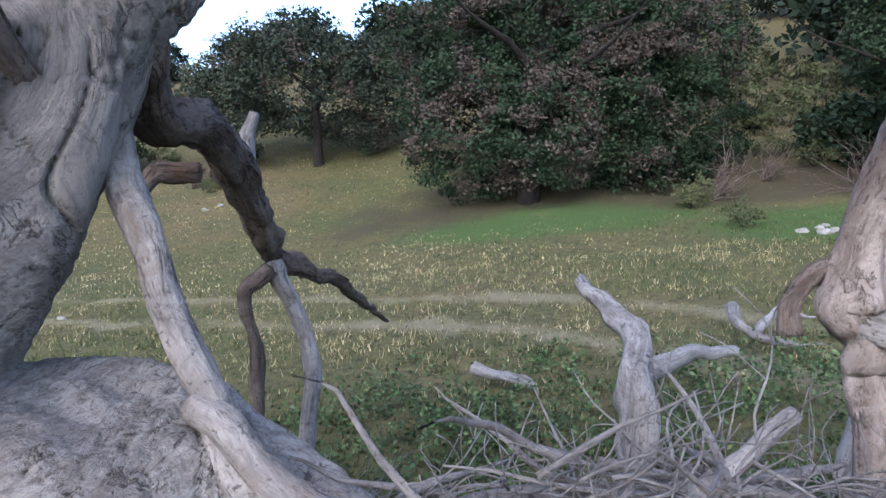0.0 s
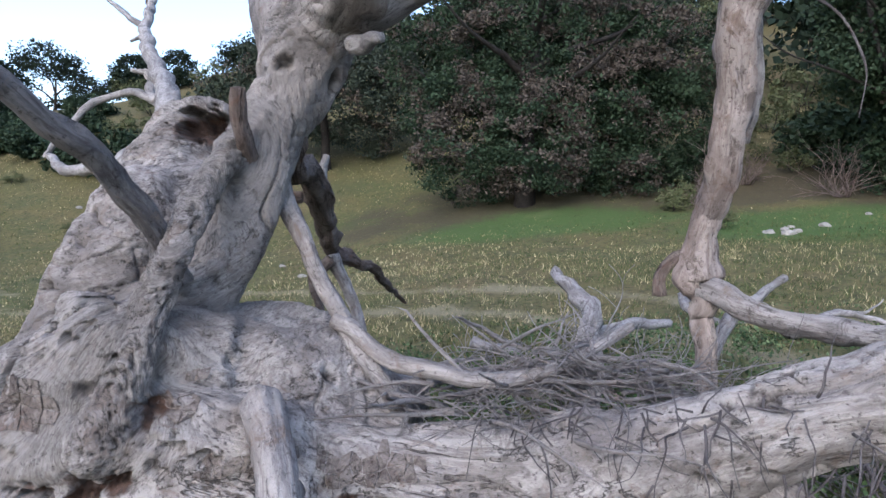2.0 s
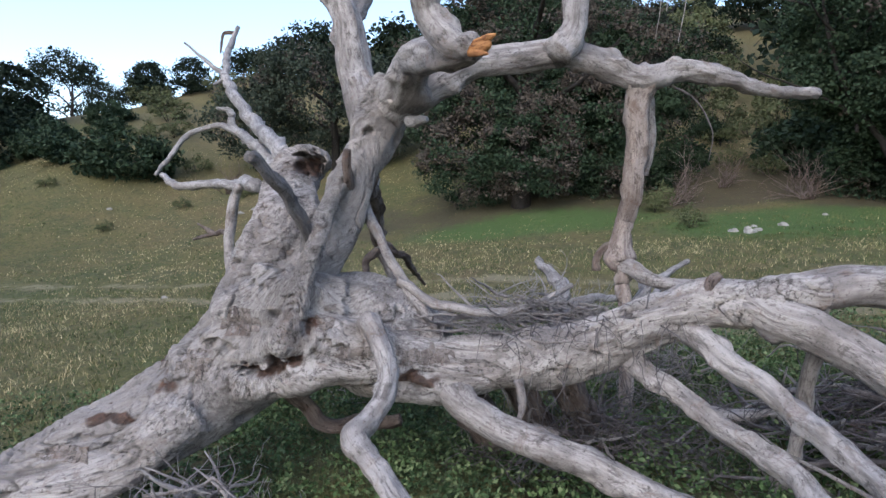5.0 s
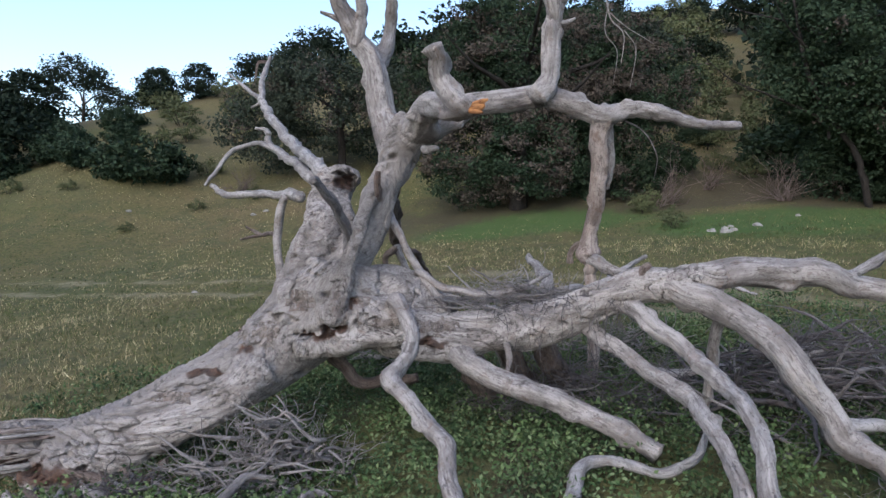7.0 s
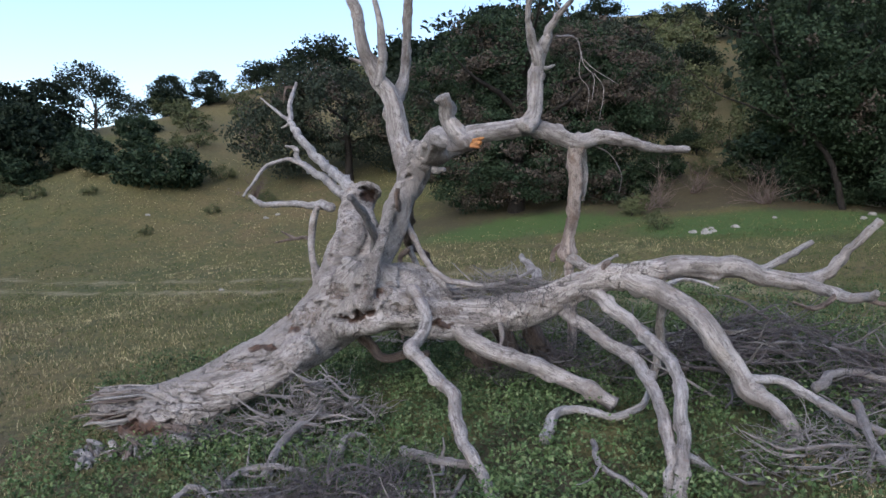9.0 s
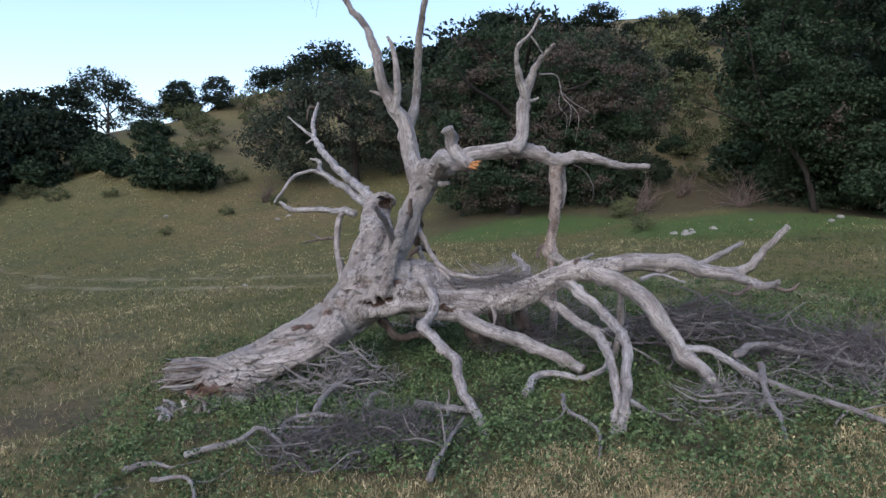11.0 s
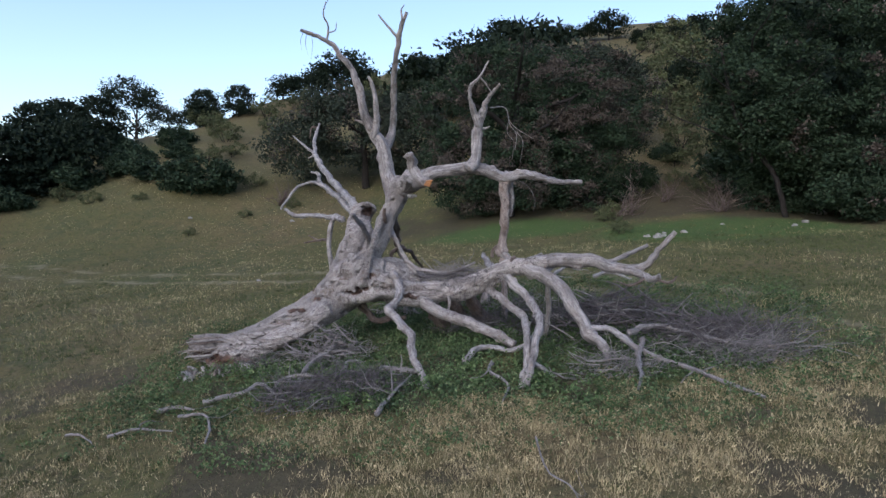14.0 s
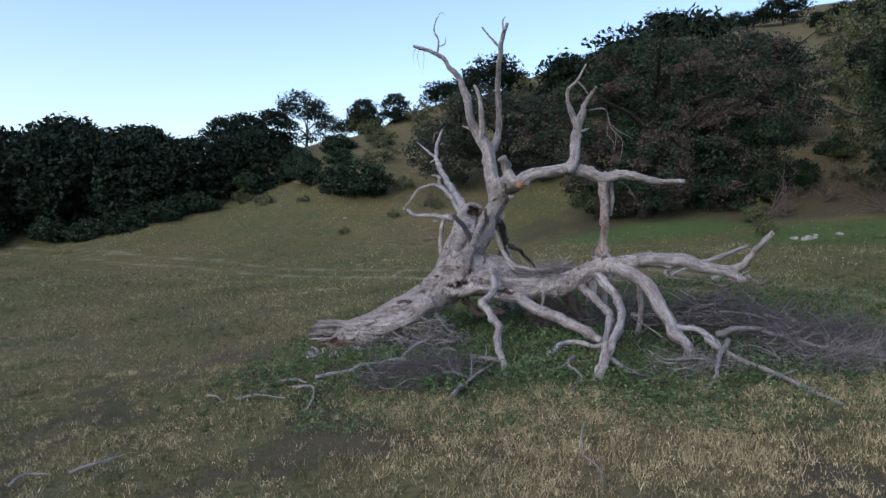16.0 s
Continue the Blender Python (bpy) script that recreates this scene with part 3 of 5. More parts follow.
BOUGHS = [
    # name, material, sides, points
    ("limb", WOOD_SMOOTH, 26, [(-0.66, 2.42, 2.98, 0.22), (-0.42, 2.36, 3.13, 0.18), (-0.15, 2.3, 3.26, 0.15), (0.11, 2.27, 3.35, 0.135), (0.45, 2.3, 3.42, 0.13), (0.78, 2.35, 3.45, 0.14),
                     (1.1, 2.4, 3.36, 0.125), (1.45, 2.4, 3.28, 0.115), (1.8, 2.38, 3.31, 0.097), (2.15, 2.38, 3.25, 0.08), (2.5, 2.45, 3.18, 0.062), (2.93, 2.55, 3.19, 0.05)]),
    ("limb", WOOD_SMOOTH, 26, [(-0.68, 2.42, 2.98, 0.19), (-0.5, 2.05, 3.18, 0.155), (-0.43, 1.8, 3.22, 0.14), (-0.33, 1.4, 3.2, 0.125), (-0.18, 1.0, 3.12, 0.11), (-0.02, 0.68, 3.06, 0.085)]),
    ("limb", WOOD_SMOOTH, 26, [(-0.04, 0.72, 3.06, 0.075), (-0.16, 0.82, 3.13, 0.105), (-0.26, 0.9, 3.28, 0.105), (-0.32, 0.86, 3.42, 0.095), (-0.34, 0.79, 3.56, 0.095)]),
    ("broken_end", WOOD_BREAK, 12, [(-0.03, 0.68, 3.05, 0.04), (0.03, 0.61, 3.05, 0.042), (0.06, 0.575, 3.06, 0.02)]),
    ("broken_end", WOOD_BREAK, 8, [(-0.02, 0.68, 3.08, 0.03), (0.05, 0.59, 3.09, 0.025), (0.09, 0.56, 3.1, 0.008)]),
    ("broken_end", WOOD_BREAK, 8, [(-0.04, 0.67, 3.03, 0.03), (0.02, 0.59, 3.01, 0.02), (0.05, 0.56, 3.0, 0.008)]),
    ("knot", WOOD_GREY, 10, [(-0.45, 2.25, 2.88, 0.06), (-0.36, 2.14, 2.88, 0.045), (-0.31, 2.08, 2.87, 0.03)]),
    ("twig", TWIG, 6, [(1.1, 2.33, 4.6, 0.02), (1.4, 2.5, 4.62, 0.014), (1.5, 2.5, 4.3, 0.01), (1.62, 2.4, 4.1, 0.008), (1.6, 2.4, 3.8, 0.005)]),
    ("twig", TWIG, 6, [(1.5, 2.5, 4.35, 0.01), (1.65, 2.45, 4.2, 0.008), (1.95, 2.45, 4.02, 0.004)]),
    ("twig", TWIG, 6, [(1.62, 2.4, 4.15, 0.008), (1.75, 2.4, 3.95, 0.006), (1.7, 2.4, 3.55, 0.003)]),
    ("twig", TWIG, 6, [(1.48, 2.5, 4.45, 0.009), (1.45, 2.5, 4.15, 0.007), (1.58, 2.5, 3.95, 0.005), (1.55, 2.5, 3.6, 0.003)]),
    ("twig", TWIG_DARK, 6, [(1.6, 2.4, 3.24, 0.014), (1.85, 2.4, 3.1, 0.009), (2.0, 2.4, 2.85, 0.006), (1.98, 2.4, 2.6, 0.003)]),
    ("limb", WOOD_SMOOTH, 26, [(-0.78, 2.48, 2.9, 0.19), (-0.9, 2.62, 3.3, 0.165), (-1.0, 2.75, 3.7, 0.15), (-1.12, 2.8, 3.95, 0.14), (-1.33, 2.81, 4.26, 0.11),
                     (-1.42, 2.75, 4.65, 0.10), (-1.5, 2.72, 5.0, 0.09), (-1.62, 2.7, 5.3, 0.075), (-1.82, 2.66, 5.6, 0.06), (-2.13, 2.6, 5.93, 0.05), (-2.62, 2.4, 6.1, 0.035)]),
    ("twig", TWIG_DARK, 5, [(-2.5, 2.44, 6.06, 0.007), (-2.53, 2.43, 5.85, 0.005), (-2.48, 2.43, 5.62, 0.003)]),
    ("twig", TWIG_DARK, 5, [(-2.42, 2.48, 6.03, 0.006), (-2.4, 2.47, 5.8, 0.004), (-2.44, 2.47, 5.5, 0.002)]),
    ("twig", TWIG_DARK, 5, [(-2.56, 2.42, 6.08, 0.006), (-2.62, 2.4, 5.9, 0.004), (-2.6, 2.4, 5.72, 0.002)]),
    ("twig", TWIG_DARK, 5, [(-2.15, 2.55, 6.65, 0.008), (-2.05, 2.55, 6.8, 0.005), (-1.95, 2.55, 6.72, 0.003)]),
    ("limb", WOOD_SMOOTH, 26, [(-1.22, 2.78, 4.05, 0.09), (-1.17, 2.7, 4.45, 0.075), (-1.18, 2.65, 4.85, 0.06), (-1.25, 2.6, 5.12, 0.045), (-1.32, 2.6, 5.25, 0.03)]),
    ("limb", WOOD_SMOOTH, 26, [(-1.02, 2.82, 3.75, 0.13), (-0.92, 3.0, 4.05, 0.10), (-0.88, 3.1, 4.35, 0.085), (-0.82, 2.9, 4.75, 0.07), (-0.8, 2.6, 5.2, 0.065),
                     (-0.72, 2.3, 5.6, 0.055), (-0.62, 2.05, 6.0, 0.05), (-0.5, 1.95, 6.3, 0.035)]),
    ("twig", WOOD_SMOOTH, 8, [(-0.66, 2.12, 5.85, 0.035), (-0.8, 2.1, 6.0, 0.028), (-1.05, 2.1, 6.3, 0.02)]),
    ("twig", WOOD_SMOOTH, 8, [(-0.58, 2.0, 6.15, 0.03), (-0.6, 2.0, 6.35, 0.02), (-0.55, 2.0, 6.45, 0.012)]),
    ("twig", WOOD_SMOOTH, 8, [(-1.33, 2.81, 4.3, 0.05), (-1.5, 2.8, 4.38, 0.035), (-1.62, 2.78, 4.42, 0.02)]),
    ("twig", WOOD_SMOOTH, 8, [(-2.15, 2.6, 5.93, 0.03), (-2.12, 2.6, 6.2, 0.022), (-2.2, 2.55, 6.45, 0.018), (-2.15, 2.55, 6.7, 0.01)]),
    ("twig", WOOD_SMOOTH, 8, [(-2.12, 2.6, 6.1, 0.02), (-1.98, 2.6, 6.15, 0.014), (-1.95, 2.6, 6.3, 0.008)]),
    ("limb", WOOD_SMOOTH, 26, [(0.68, 2.2, 3.4, 0.15), (0.82, 2.28, 3.65, 0.115), (0.87, 2.35, 4.0, 0.105), (0.9, 2.35, 4.3, 0.1), (0.95, 2.3, 4.5, 0.085), (1.05, 2.15, 4.75, 0.05), (1.25, 1.85, 4.95, 0.03)]),
    ("limb", WOOD_SMOOTH, 14, [(0.88, 2.33, 4.2, 0.1), (0.78, 2.2, 4.5, 0.085), (0.7, 2.0, 4.75, 0.045), (0.72, 1.9, 4.95, 0.04), (0.88, 1.9, 5.1, 0.03), (1.05, 1.9, 5.4, 0.02)]),
    ("twig", WOOD_SMOOTH, 8, [(0.88, 1.9, 5.1, 0.022), (0.98, 1.95, 5.0, 0.018), (1.1, 2.0, 4.85, 0.012)]),
    ("twig", WOOD_GREY, 8, [(0.88, 2.33, 4.2, 0.045), (1.0, 2.33, 4.2, 0.035), (1.1, 2.33, 4.24, 0.015)]),
    ("post", WOOD_BROWN, 24, [(1.44, 2.4, 3.25, 0.14), (1.42, 2.46, 2.98, 0.115), (1.42, 2.6, 2.6, 0.1), (1.45, 2.72, 2.3, 0.095), (1.42, 2.8, 2.0, 0.088),
                     (1.41, 2.82, 1.78, 0.125), (1.43, 2.8, 1.55, 0.075), (1.45, 2.78, 1.1, 0.07), (1.46, 2.75, 0.3, 0.075)]),
    ("flake", WOOD_SMOOTH, 10, [(1.54, 2.6, 3.18, 0.05), (1.58, 2.62, 2.8, 0.055), (1.55, 2.66, 2.5, 0.03)]),
    ("limb", WOOD_SMOOTH, 26, [(1.42, 2.8, 1.72, 0.1), (1.6, 2.5, 1.62, 0.075), (1.85, 2.1, 1.6, 0.07), (2.0, 1.6, 1.62, 0.07), (2.05, 1.1, 1.65, 0.07)]),
    ("twig", WOOD_DARK, 12, [(1.4, 2.85, 1.9, 0.05), (1.28, 2.87, 1.87, 0.045), (1.2, 2.88, 1.76, 0.04), (1.21, 2.88, 1.66, 0.05)]),
    ("limb", WOOD_SMOOTH, 10, [(1.5, 3.0, 1.1, 0.06), (1.75, 3.2, 1.45, 0.05), (2.3, 3.6, 1.7, 0.03)]),
    # twigs that reach back from the hollow stem
    ("limb", WOOD_GREY, 14, [(-1.62, 3.05, 2.65, 0.11), (-1.9, 3.6, 2.85, 0.10), (-2.35, 4.6, 3.15, 0.10), (-2.8, 5.4, 3.55, 0.09), (-3.2, 6.1, 3.95, 0.075), (-3.35, 6.6, 4.4, 0.06), (-3.3, 6.95, 4.9, 0.04)]),
    ("twig", WOOD_GREY, 8, [(-3.28, 6.3, 4.05, 0.045), (-3.55, 6.3, 4.25, 0.035), (-3.85, 6.3, 4.5, 0.018)]),
    ("twig", WOOD_DARK, 8, [(-3.3, 6.9, 4.8, 0.035), (-3.5, 6.9, 4.78, 0.03), (-3.55, 6.9, 4.5, 0.015)]),
    ("twig", WOOD_GREY, 8, [(-3.3, 6.3, 4.0, 0.04), (-3.45, 6.3, 3.92, 0.02)]),
    ("limb", WOOD_GREY, 14, [(-1.65, 3.0, 2.5, 0.10), (-2.0, 3.8, 2.7, 0.09), (-2.45, 4.9, 2.95, 0.085), (-2.8, 5.6, 3.12, 0.08), (-3.05, 5.9, 3.3, 0.07), (-3.1, 6.0, 3.5, 0.05), (-3.3, 6.0, 3.55, 0.025)]),
    ("limb", WOOD_GREY, 10, [(-2.8, 5.6, 3.15, 0.05), (-3.2, 5.8, 3.28, 0.045), (-3.6, 5.75, 3.15, 0.045), (-3.8, 5.65, 2.85, 0.04), (-3.95, 5.55, 2.6, 0.03)]),
    ("limb", WOOD_GREY, 12, [(-1.95, 3.2, 2.4, 0.09), (-2.35, 3.9, 2.44, 0.07), (-3.0, 4.75, 2.45, 0.065), (-3.5, 5.1, 2.46, 0.06), (-3.8, 5.4, 2.6, 0.045)]),
    ("limb", WOOD_SMOOTH, 12, [(-2.2, 3.5, 2.4, 0.06), (-2.3, 3.55, 2.2, 0.07), (-2.3, 3.5, 1.9, 0.065), (-2.22, 3.3, 1.4, 0.07), (-2.1, 3.0, 0.9, 0.08)]),
    ("twig", WOOD_DARK, 8, [(-2.3, 3.5, 1.95, 0.04), (-2.7, 4.2, 1.9, 0.03), (-3.2, 4.9, 1.8, 0.02)]),
    ("twig", WOOD_DARK, 8, [(-2.7, 4.2, 1.9, 0.028), (-3.0, 4.5, 2.0, 0.015)]),
    # limbs at the front of the trunk
    ("limb", BARK_WORN, 20, [(-1.15, 1.95, 1.8, 0.09), (-1.18, 1.86, 1.97, 0.07), (-1.21, 1.7, 2.14, 0.06), (-1.24, 1.52, 2.28, 0.06), (-1.28, 1.36, 2.37, 0.054), (-1.34, 1.2, 2.47, 0.05), (-1.37, 1.1, 2.5, 0.045)]),
    ("stub", WOOD_DARK, 12, [(-0.92, 2.2, 2.35, 0.055), (-0.9, 2.06, 2.45, 0.045), (-0.9, 2.0, 2.55, 0.038), (-0.9, 1.98, 2.63, 0.034)]),
    ("limb", WOOD_SMOOTH, 26, [(-0.72, 1.85, 1.16, 0.100), (-0.70, 1.68, 1.34, 0.100), (-0.64, 1.50, 1.38, 0.095), (-0.56, 1.32, 1.27, 0.088), (-0.53, 1.16, 1.16, 0.086), (-0.52, 1.00, 1.05, 0.084), (-0.60, 0.86, 0.95, 0.088), (-0.67, 0.72, 0.89, 0.098), (-0.57, 0.60, 0.80, 0.088), (-0.40, 0.40, 0.70, 0.084), (-0.26, 0.15, 0.58, 0.082), (-0.19, -0.10, 0.44, 0.080), (-0.15, -0.32, 0.29, 0.076), (-0.06, -0.52, 0.16, 0.070), (0.06, -0.80, 0.02, 0.060), (0.12, -1.00, -0.06, 0.040)]),
    ("limb", WOOD_SMOOTH, 26, [(-0.9, 2.45, 2.5, 0.075), (-0.82, 2.42, 2.22, 0.055), (-0.7, 2.32, 2.0, 0.05), (-0.62, 2.25, 1.82, 0.05), (-0.5, 2.15, 1.64, 0.052), (-0.36, 2.05, 1.45, 0.05), (-0.22, 1.98, 1.28, 0.045)]),
    ("limb", WOOD_SMOOTH, 10, [(-0.52, 2.15, 1.62, 0.05), (-0.3, 2.0, 1.5, 0.048), (-0.02, 1.9, 1.44, 0.045), (0.25, 1.9, 1.42, 0.04), (0.5, 2.0, 1.46, 0.035), (0.85, 2.2, 1.6, 0.025)]),
    ("limb", WOOD_DARK, 16, [(-0.8, 2.4, 2.5, 0.115), (-0.86, 2.7, 2.36, 0.105), (-0.83, 3.1, 2.34, 0.1), (-0.88, 3.6, 2.17, 0.10), (-0.9, 4.1, 1.86, 0.085), (-0.75, 4.35, 1.72, 0.06), (-0.62, 4.6, 1.65, 0.05), (-0.56, 5.2, 1.44, 0.045), (-0.42, 5.9, 1.16, 0.02)]),
    ("limb", WOOD_SMOOTH, 10, [(-0.88, 4.15, 1.78, 0.06), (-0.75, 4.2, 1.5, 0.055), (-0.66, 4.1, 1.22, 0.055), (-0.67, 4.0, 0.95, 0.06), (-0.68, 3.95, 0.25, 0.06)]),
    ("limb", WOOD_DARK, 10, [(-0.88, 4.1, 1.75, 0.055), (-1.0, 4.1, 1.62, 0.05), (-0.98, 4.1, 1.4, 0.045), (-0.95, 4.1, 1.1, 0.05), (-0.95, 4.05, 0.25, 0.05)]),
    ("stub", WOOD_GREY, 10, [(-0.9, 3.65, 2.15, 0.07), (-0.87, 3.68, 2.35, 0.05), (-0.84, 3.7, 2.5, 0.03)]),
    ("stub", WOOD_DARK, 8, [(-0.9, 3.2, 2.2, 0.05), (-1.05, 3.15, 2.2, 0.05), (-1.1, 3.1, 2.1, 0.03)]),
    ("stick", TWIG, 10, [(-0.1, 2.2, 1.33, 0.03), (0.3, 2.27, 1.37, 0.034), (0.7, 2.3, 1.36, 0.036), (0.95, 2.36, 1.39, 0.026), (1.1, 2.39, 1.41, 0.008)]),
    ("stick", TWIG, 8, [(0.35, 2.1, 1.32, 0.018), (0.55, 2.2, 1.42, 0.018), (0.68, 2.3, 1.43, 0.014), (0.7, 2.3, 1.33, 0.008)]),
    ("stick", TWIG, 8, [(0.0, 2.05, 1.3, 0.016), (0.3, 1.95, 1.4, 0.014), (0.75, 1.9, 1.42, 0.012), (1.05, 1.8, 1.5, 0.006)]),
    # limbs that spread from the right end of the spine
    ("limb", WOOD_SMOOTH, 26, [(1.75, 1.02, 1.66, 0.16), (2.05, 0.97, 1.72, 0.15), (2.4, 0.93, 1.77, 0.14), (2.8, 0.85, 1.74, 0.125), (3.2, 0.82, 1.66, 0.11), (3.55, 0.78, 1.62, 0.10), (3.75, 0.7, 1.75, 0.07), (3.95, 0.58, 2.05, 0.05), (4.12, 0.48, 2.28, 0.045)]),
    ("limb", WOOD_SMOOTH, 12, [(3.4, 0.8, 1.62, 0.09), (3.6, 0.5, 1.56, 0.08), (3.7, 0.1, 1.53, 0.06), (3.68, -0.15, 1.62, 0.04)]),
    ("twig", WOOD_SMOOTH, 8, [(3.0, 0.85, 1.7, 0.05), (3.35, 1.0, 1.82, 0.05), (3.9, 1.3, 2.02, 0.04)]),
    ("twig", WOOD_DARK, 8, [(3.65, 0.35, 1.55, 0.04), (3.35, 0.25, 1.42, 0.03), (3.1, 0.2, 1.48, 0.012)]),
    ("twig", WOOD_DARK, 8, [(3.7, 0.1, 1.53, 0.035), (3.9, 0.0, 1.5, 0.03), (4.0, -0.05, 1.6, 0.015)]),
    ("limb", WOOD_SMOOTH, 26, [(1.7, 1.04, 1.64, 0.15), (2.08, 0.77, 1.5, 0.14), (2.35, 0.4, 1.25, 0.125), (2.5, 0.28, 0.95, 0.12), (2.62, 0.15, 0.72, 0.115), (2.8, -0.1, 0.52, 0.10), (2.88, -0.3, 0.38, 0.07), (2.86, -0.5, 0.18, 0.05)]),
    ("limb", WOOD_GREY, 12, [(2.65, 0.15, 0.72, 0.07), (2.95, 0.2, 0.72, 0.06), (3.15, 0.1, 0.62, 0.055), (3.3, -0.1, 0.5, 0.05), (3.45, -0.3, 0.28, 0.04)]),
    ("limb", WOOD_SMOOTH, 26, [(1.35, 1.25, 1.45, 0.11), (1.52, 1.0, 1.34, 0.095), (1.7, 0.68, 1.16, 0.085), (1.8, 0.3, 1.02, 0.08), (1.82, -0.15, 0.9, 0.075), (1.76, -0.55, 0.68, 0.075), (1.66, -0.9, 0.4, 0.07), (1.55, -1.12, 0.08, 0.06)]),
    ("limb", WOOD_SMOOTH, 26, [(1.0, 1.45, 1.25, 0.1), (1.2, 1.25, 1.12, 0.085), (1.45, 0.9, 0.95, 0.08), (1.62, 0.45, 0.86, 0.08), (1.64, -0.05, 0.75, 0.075), (1.62, -0.45, 0.58, 0.07), (1.58, -0.8, 0.36, 0.065), (1.48, -1.1, 0.05, 0.05)]),
    ("limb", WOOD_SMOOTH, 26, [(-0.15, 1.75, 0.92, 0.15), (0.1, 1.45, 0.78, 0.12), (0.5, 1.2, 0.66, 0.11), (0.9, 0.98, 0.56, 0.10), (1.2, 0.8, 0.45, 0.10), (1.5, 0.62, 0.32, 0.085)]),
    ("limb", WOOD_DARK, 12, [(-1.45, 2.2, 0.85, 0.1), (-1.3, 2.3, 0.6, 0.08), (-1.1, 2.3, 0.42, 0.07), (-0.5, 2.2, 0.5, 0.06)]),
    ("limb", WOOD_DARK, 14, [(-0.15, 1.95, 0.92, 0.15), (0.12, 2.1, 0.6, 0.17), (0.3, 2.3, 0.15, 0.19)]),
    ("limb", WOOD_DARK, 14, [(0.7, 1.8, 1.08, 0.1), (0.85, 2.05, 0.75, 0.12), (1.1, 2.5, 0.25, 0.15)]),
    ("knot", WOOD_DARK, 8, [(1.47, 1.1, 1.66, 0.045), (1.5, 1.1, 1.76, 0.05), (1.54, 1.1, 1.8, 0.035)]),
    ("limb", WOOD_DARK, 12, [(0.3, 2.0, 1.0, 0.12), (0.5, 2.2, 0.7, 0.12), (0.7, 2.4, 0.3, 0.14)]),
    ("twig", WOOD_SMOOTH, 8, [(0.35, 1.5, 1.02, 0.045), (0.38, 1.42, 0.88, 0.035), (0.34, 1.38, 0.75, 0.02)]),
    ("limb", WOOD_GREY, 10, [(1.62, -0.85, 0.4, 0.05), (1.85, -0.8, 0.25, 0.045), (2.05, -0.75, 0.1, 0.04), (2.1, -0.9, 0.02, 0.03)]),
    ("limb", WOOD_SMOOTH, 10, [(2.1, 1.4, 0.25, 0.06), (2.15, 1.2, 0.9, 0.06), (2.12, 1.0, 1.45, 0.07)]),
]


def relief(p, q):
    """Height of the trunk's relief at the places p, with q the same places drawn together along the grain; and how deep in a crack they lie."""
    def at(v, k, *shift):
        ox, oy, oz = shift or (0, 0, 0)
        return vnoise(v[:, 0] * k + ox, v[:, 1] * k + oy, v[:, 2] * k + oz)
    warp = 0.22 * at(p, 5, 3, 1, 8)
    h = 0.012 * at(q, 2.1) + 0.007 * at(q, 6.0, 5, 1, 2) + 0.004 * at(q, 15, 2, 2, 7) + 0.003 * at(q, 34) + 0.002 * at(p, 28)
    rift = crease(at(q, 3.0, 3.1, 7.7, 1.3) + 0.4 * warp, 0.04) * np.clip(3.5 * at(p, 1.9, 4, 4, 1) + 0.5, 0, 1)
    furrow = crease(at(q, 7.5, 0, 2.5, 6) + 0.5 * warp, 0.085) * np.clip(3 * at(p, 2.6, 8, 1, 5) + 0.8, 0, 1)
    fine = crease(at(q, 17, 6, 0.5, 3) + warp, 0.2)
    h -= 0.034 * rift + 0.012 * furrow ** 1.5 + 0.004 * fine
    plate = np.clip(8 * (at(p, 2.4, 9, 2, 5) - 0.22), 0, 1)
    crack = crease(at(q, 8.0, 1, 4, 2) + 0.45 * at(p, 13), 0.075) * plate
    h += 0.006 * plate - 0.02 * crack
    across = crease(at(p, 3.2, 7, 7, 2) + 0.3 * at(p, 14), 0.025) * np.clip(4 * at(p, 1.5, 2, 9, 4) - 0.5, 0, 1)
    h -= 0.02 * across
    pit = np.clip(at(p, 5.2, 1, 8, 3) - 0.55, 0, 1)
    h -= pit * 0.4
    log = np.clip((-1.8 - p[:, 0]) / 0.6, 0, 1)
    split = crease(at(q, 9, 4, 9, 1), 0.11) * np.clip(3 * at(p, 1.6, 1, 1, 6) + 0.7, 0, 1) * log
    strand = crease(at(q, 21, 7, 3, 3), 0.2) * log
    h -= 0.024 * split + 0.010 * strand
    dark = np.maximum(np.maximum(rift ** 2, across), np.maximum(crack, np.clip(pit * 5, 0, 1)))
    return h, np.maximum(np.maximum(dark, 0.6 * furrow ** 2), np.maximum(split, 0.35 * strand))


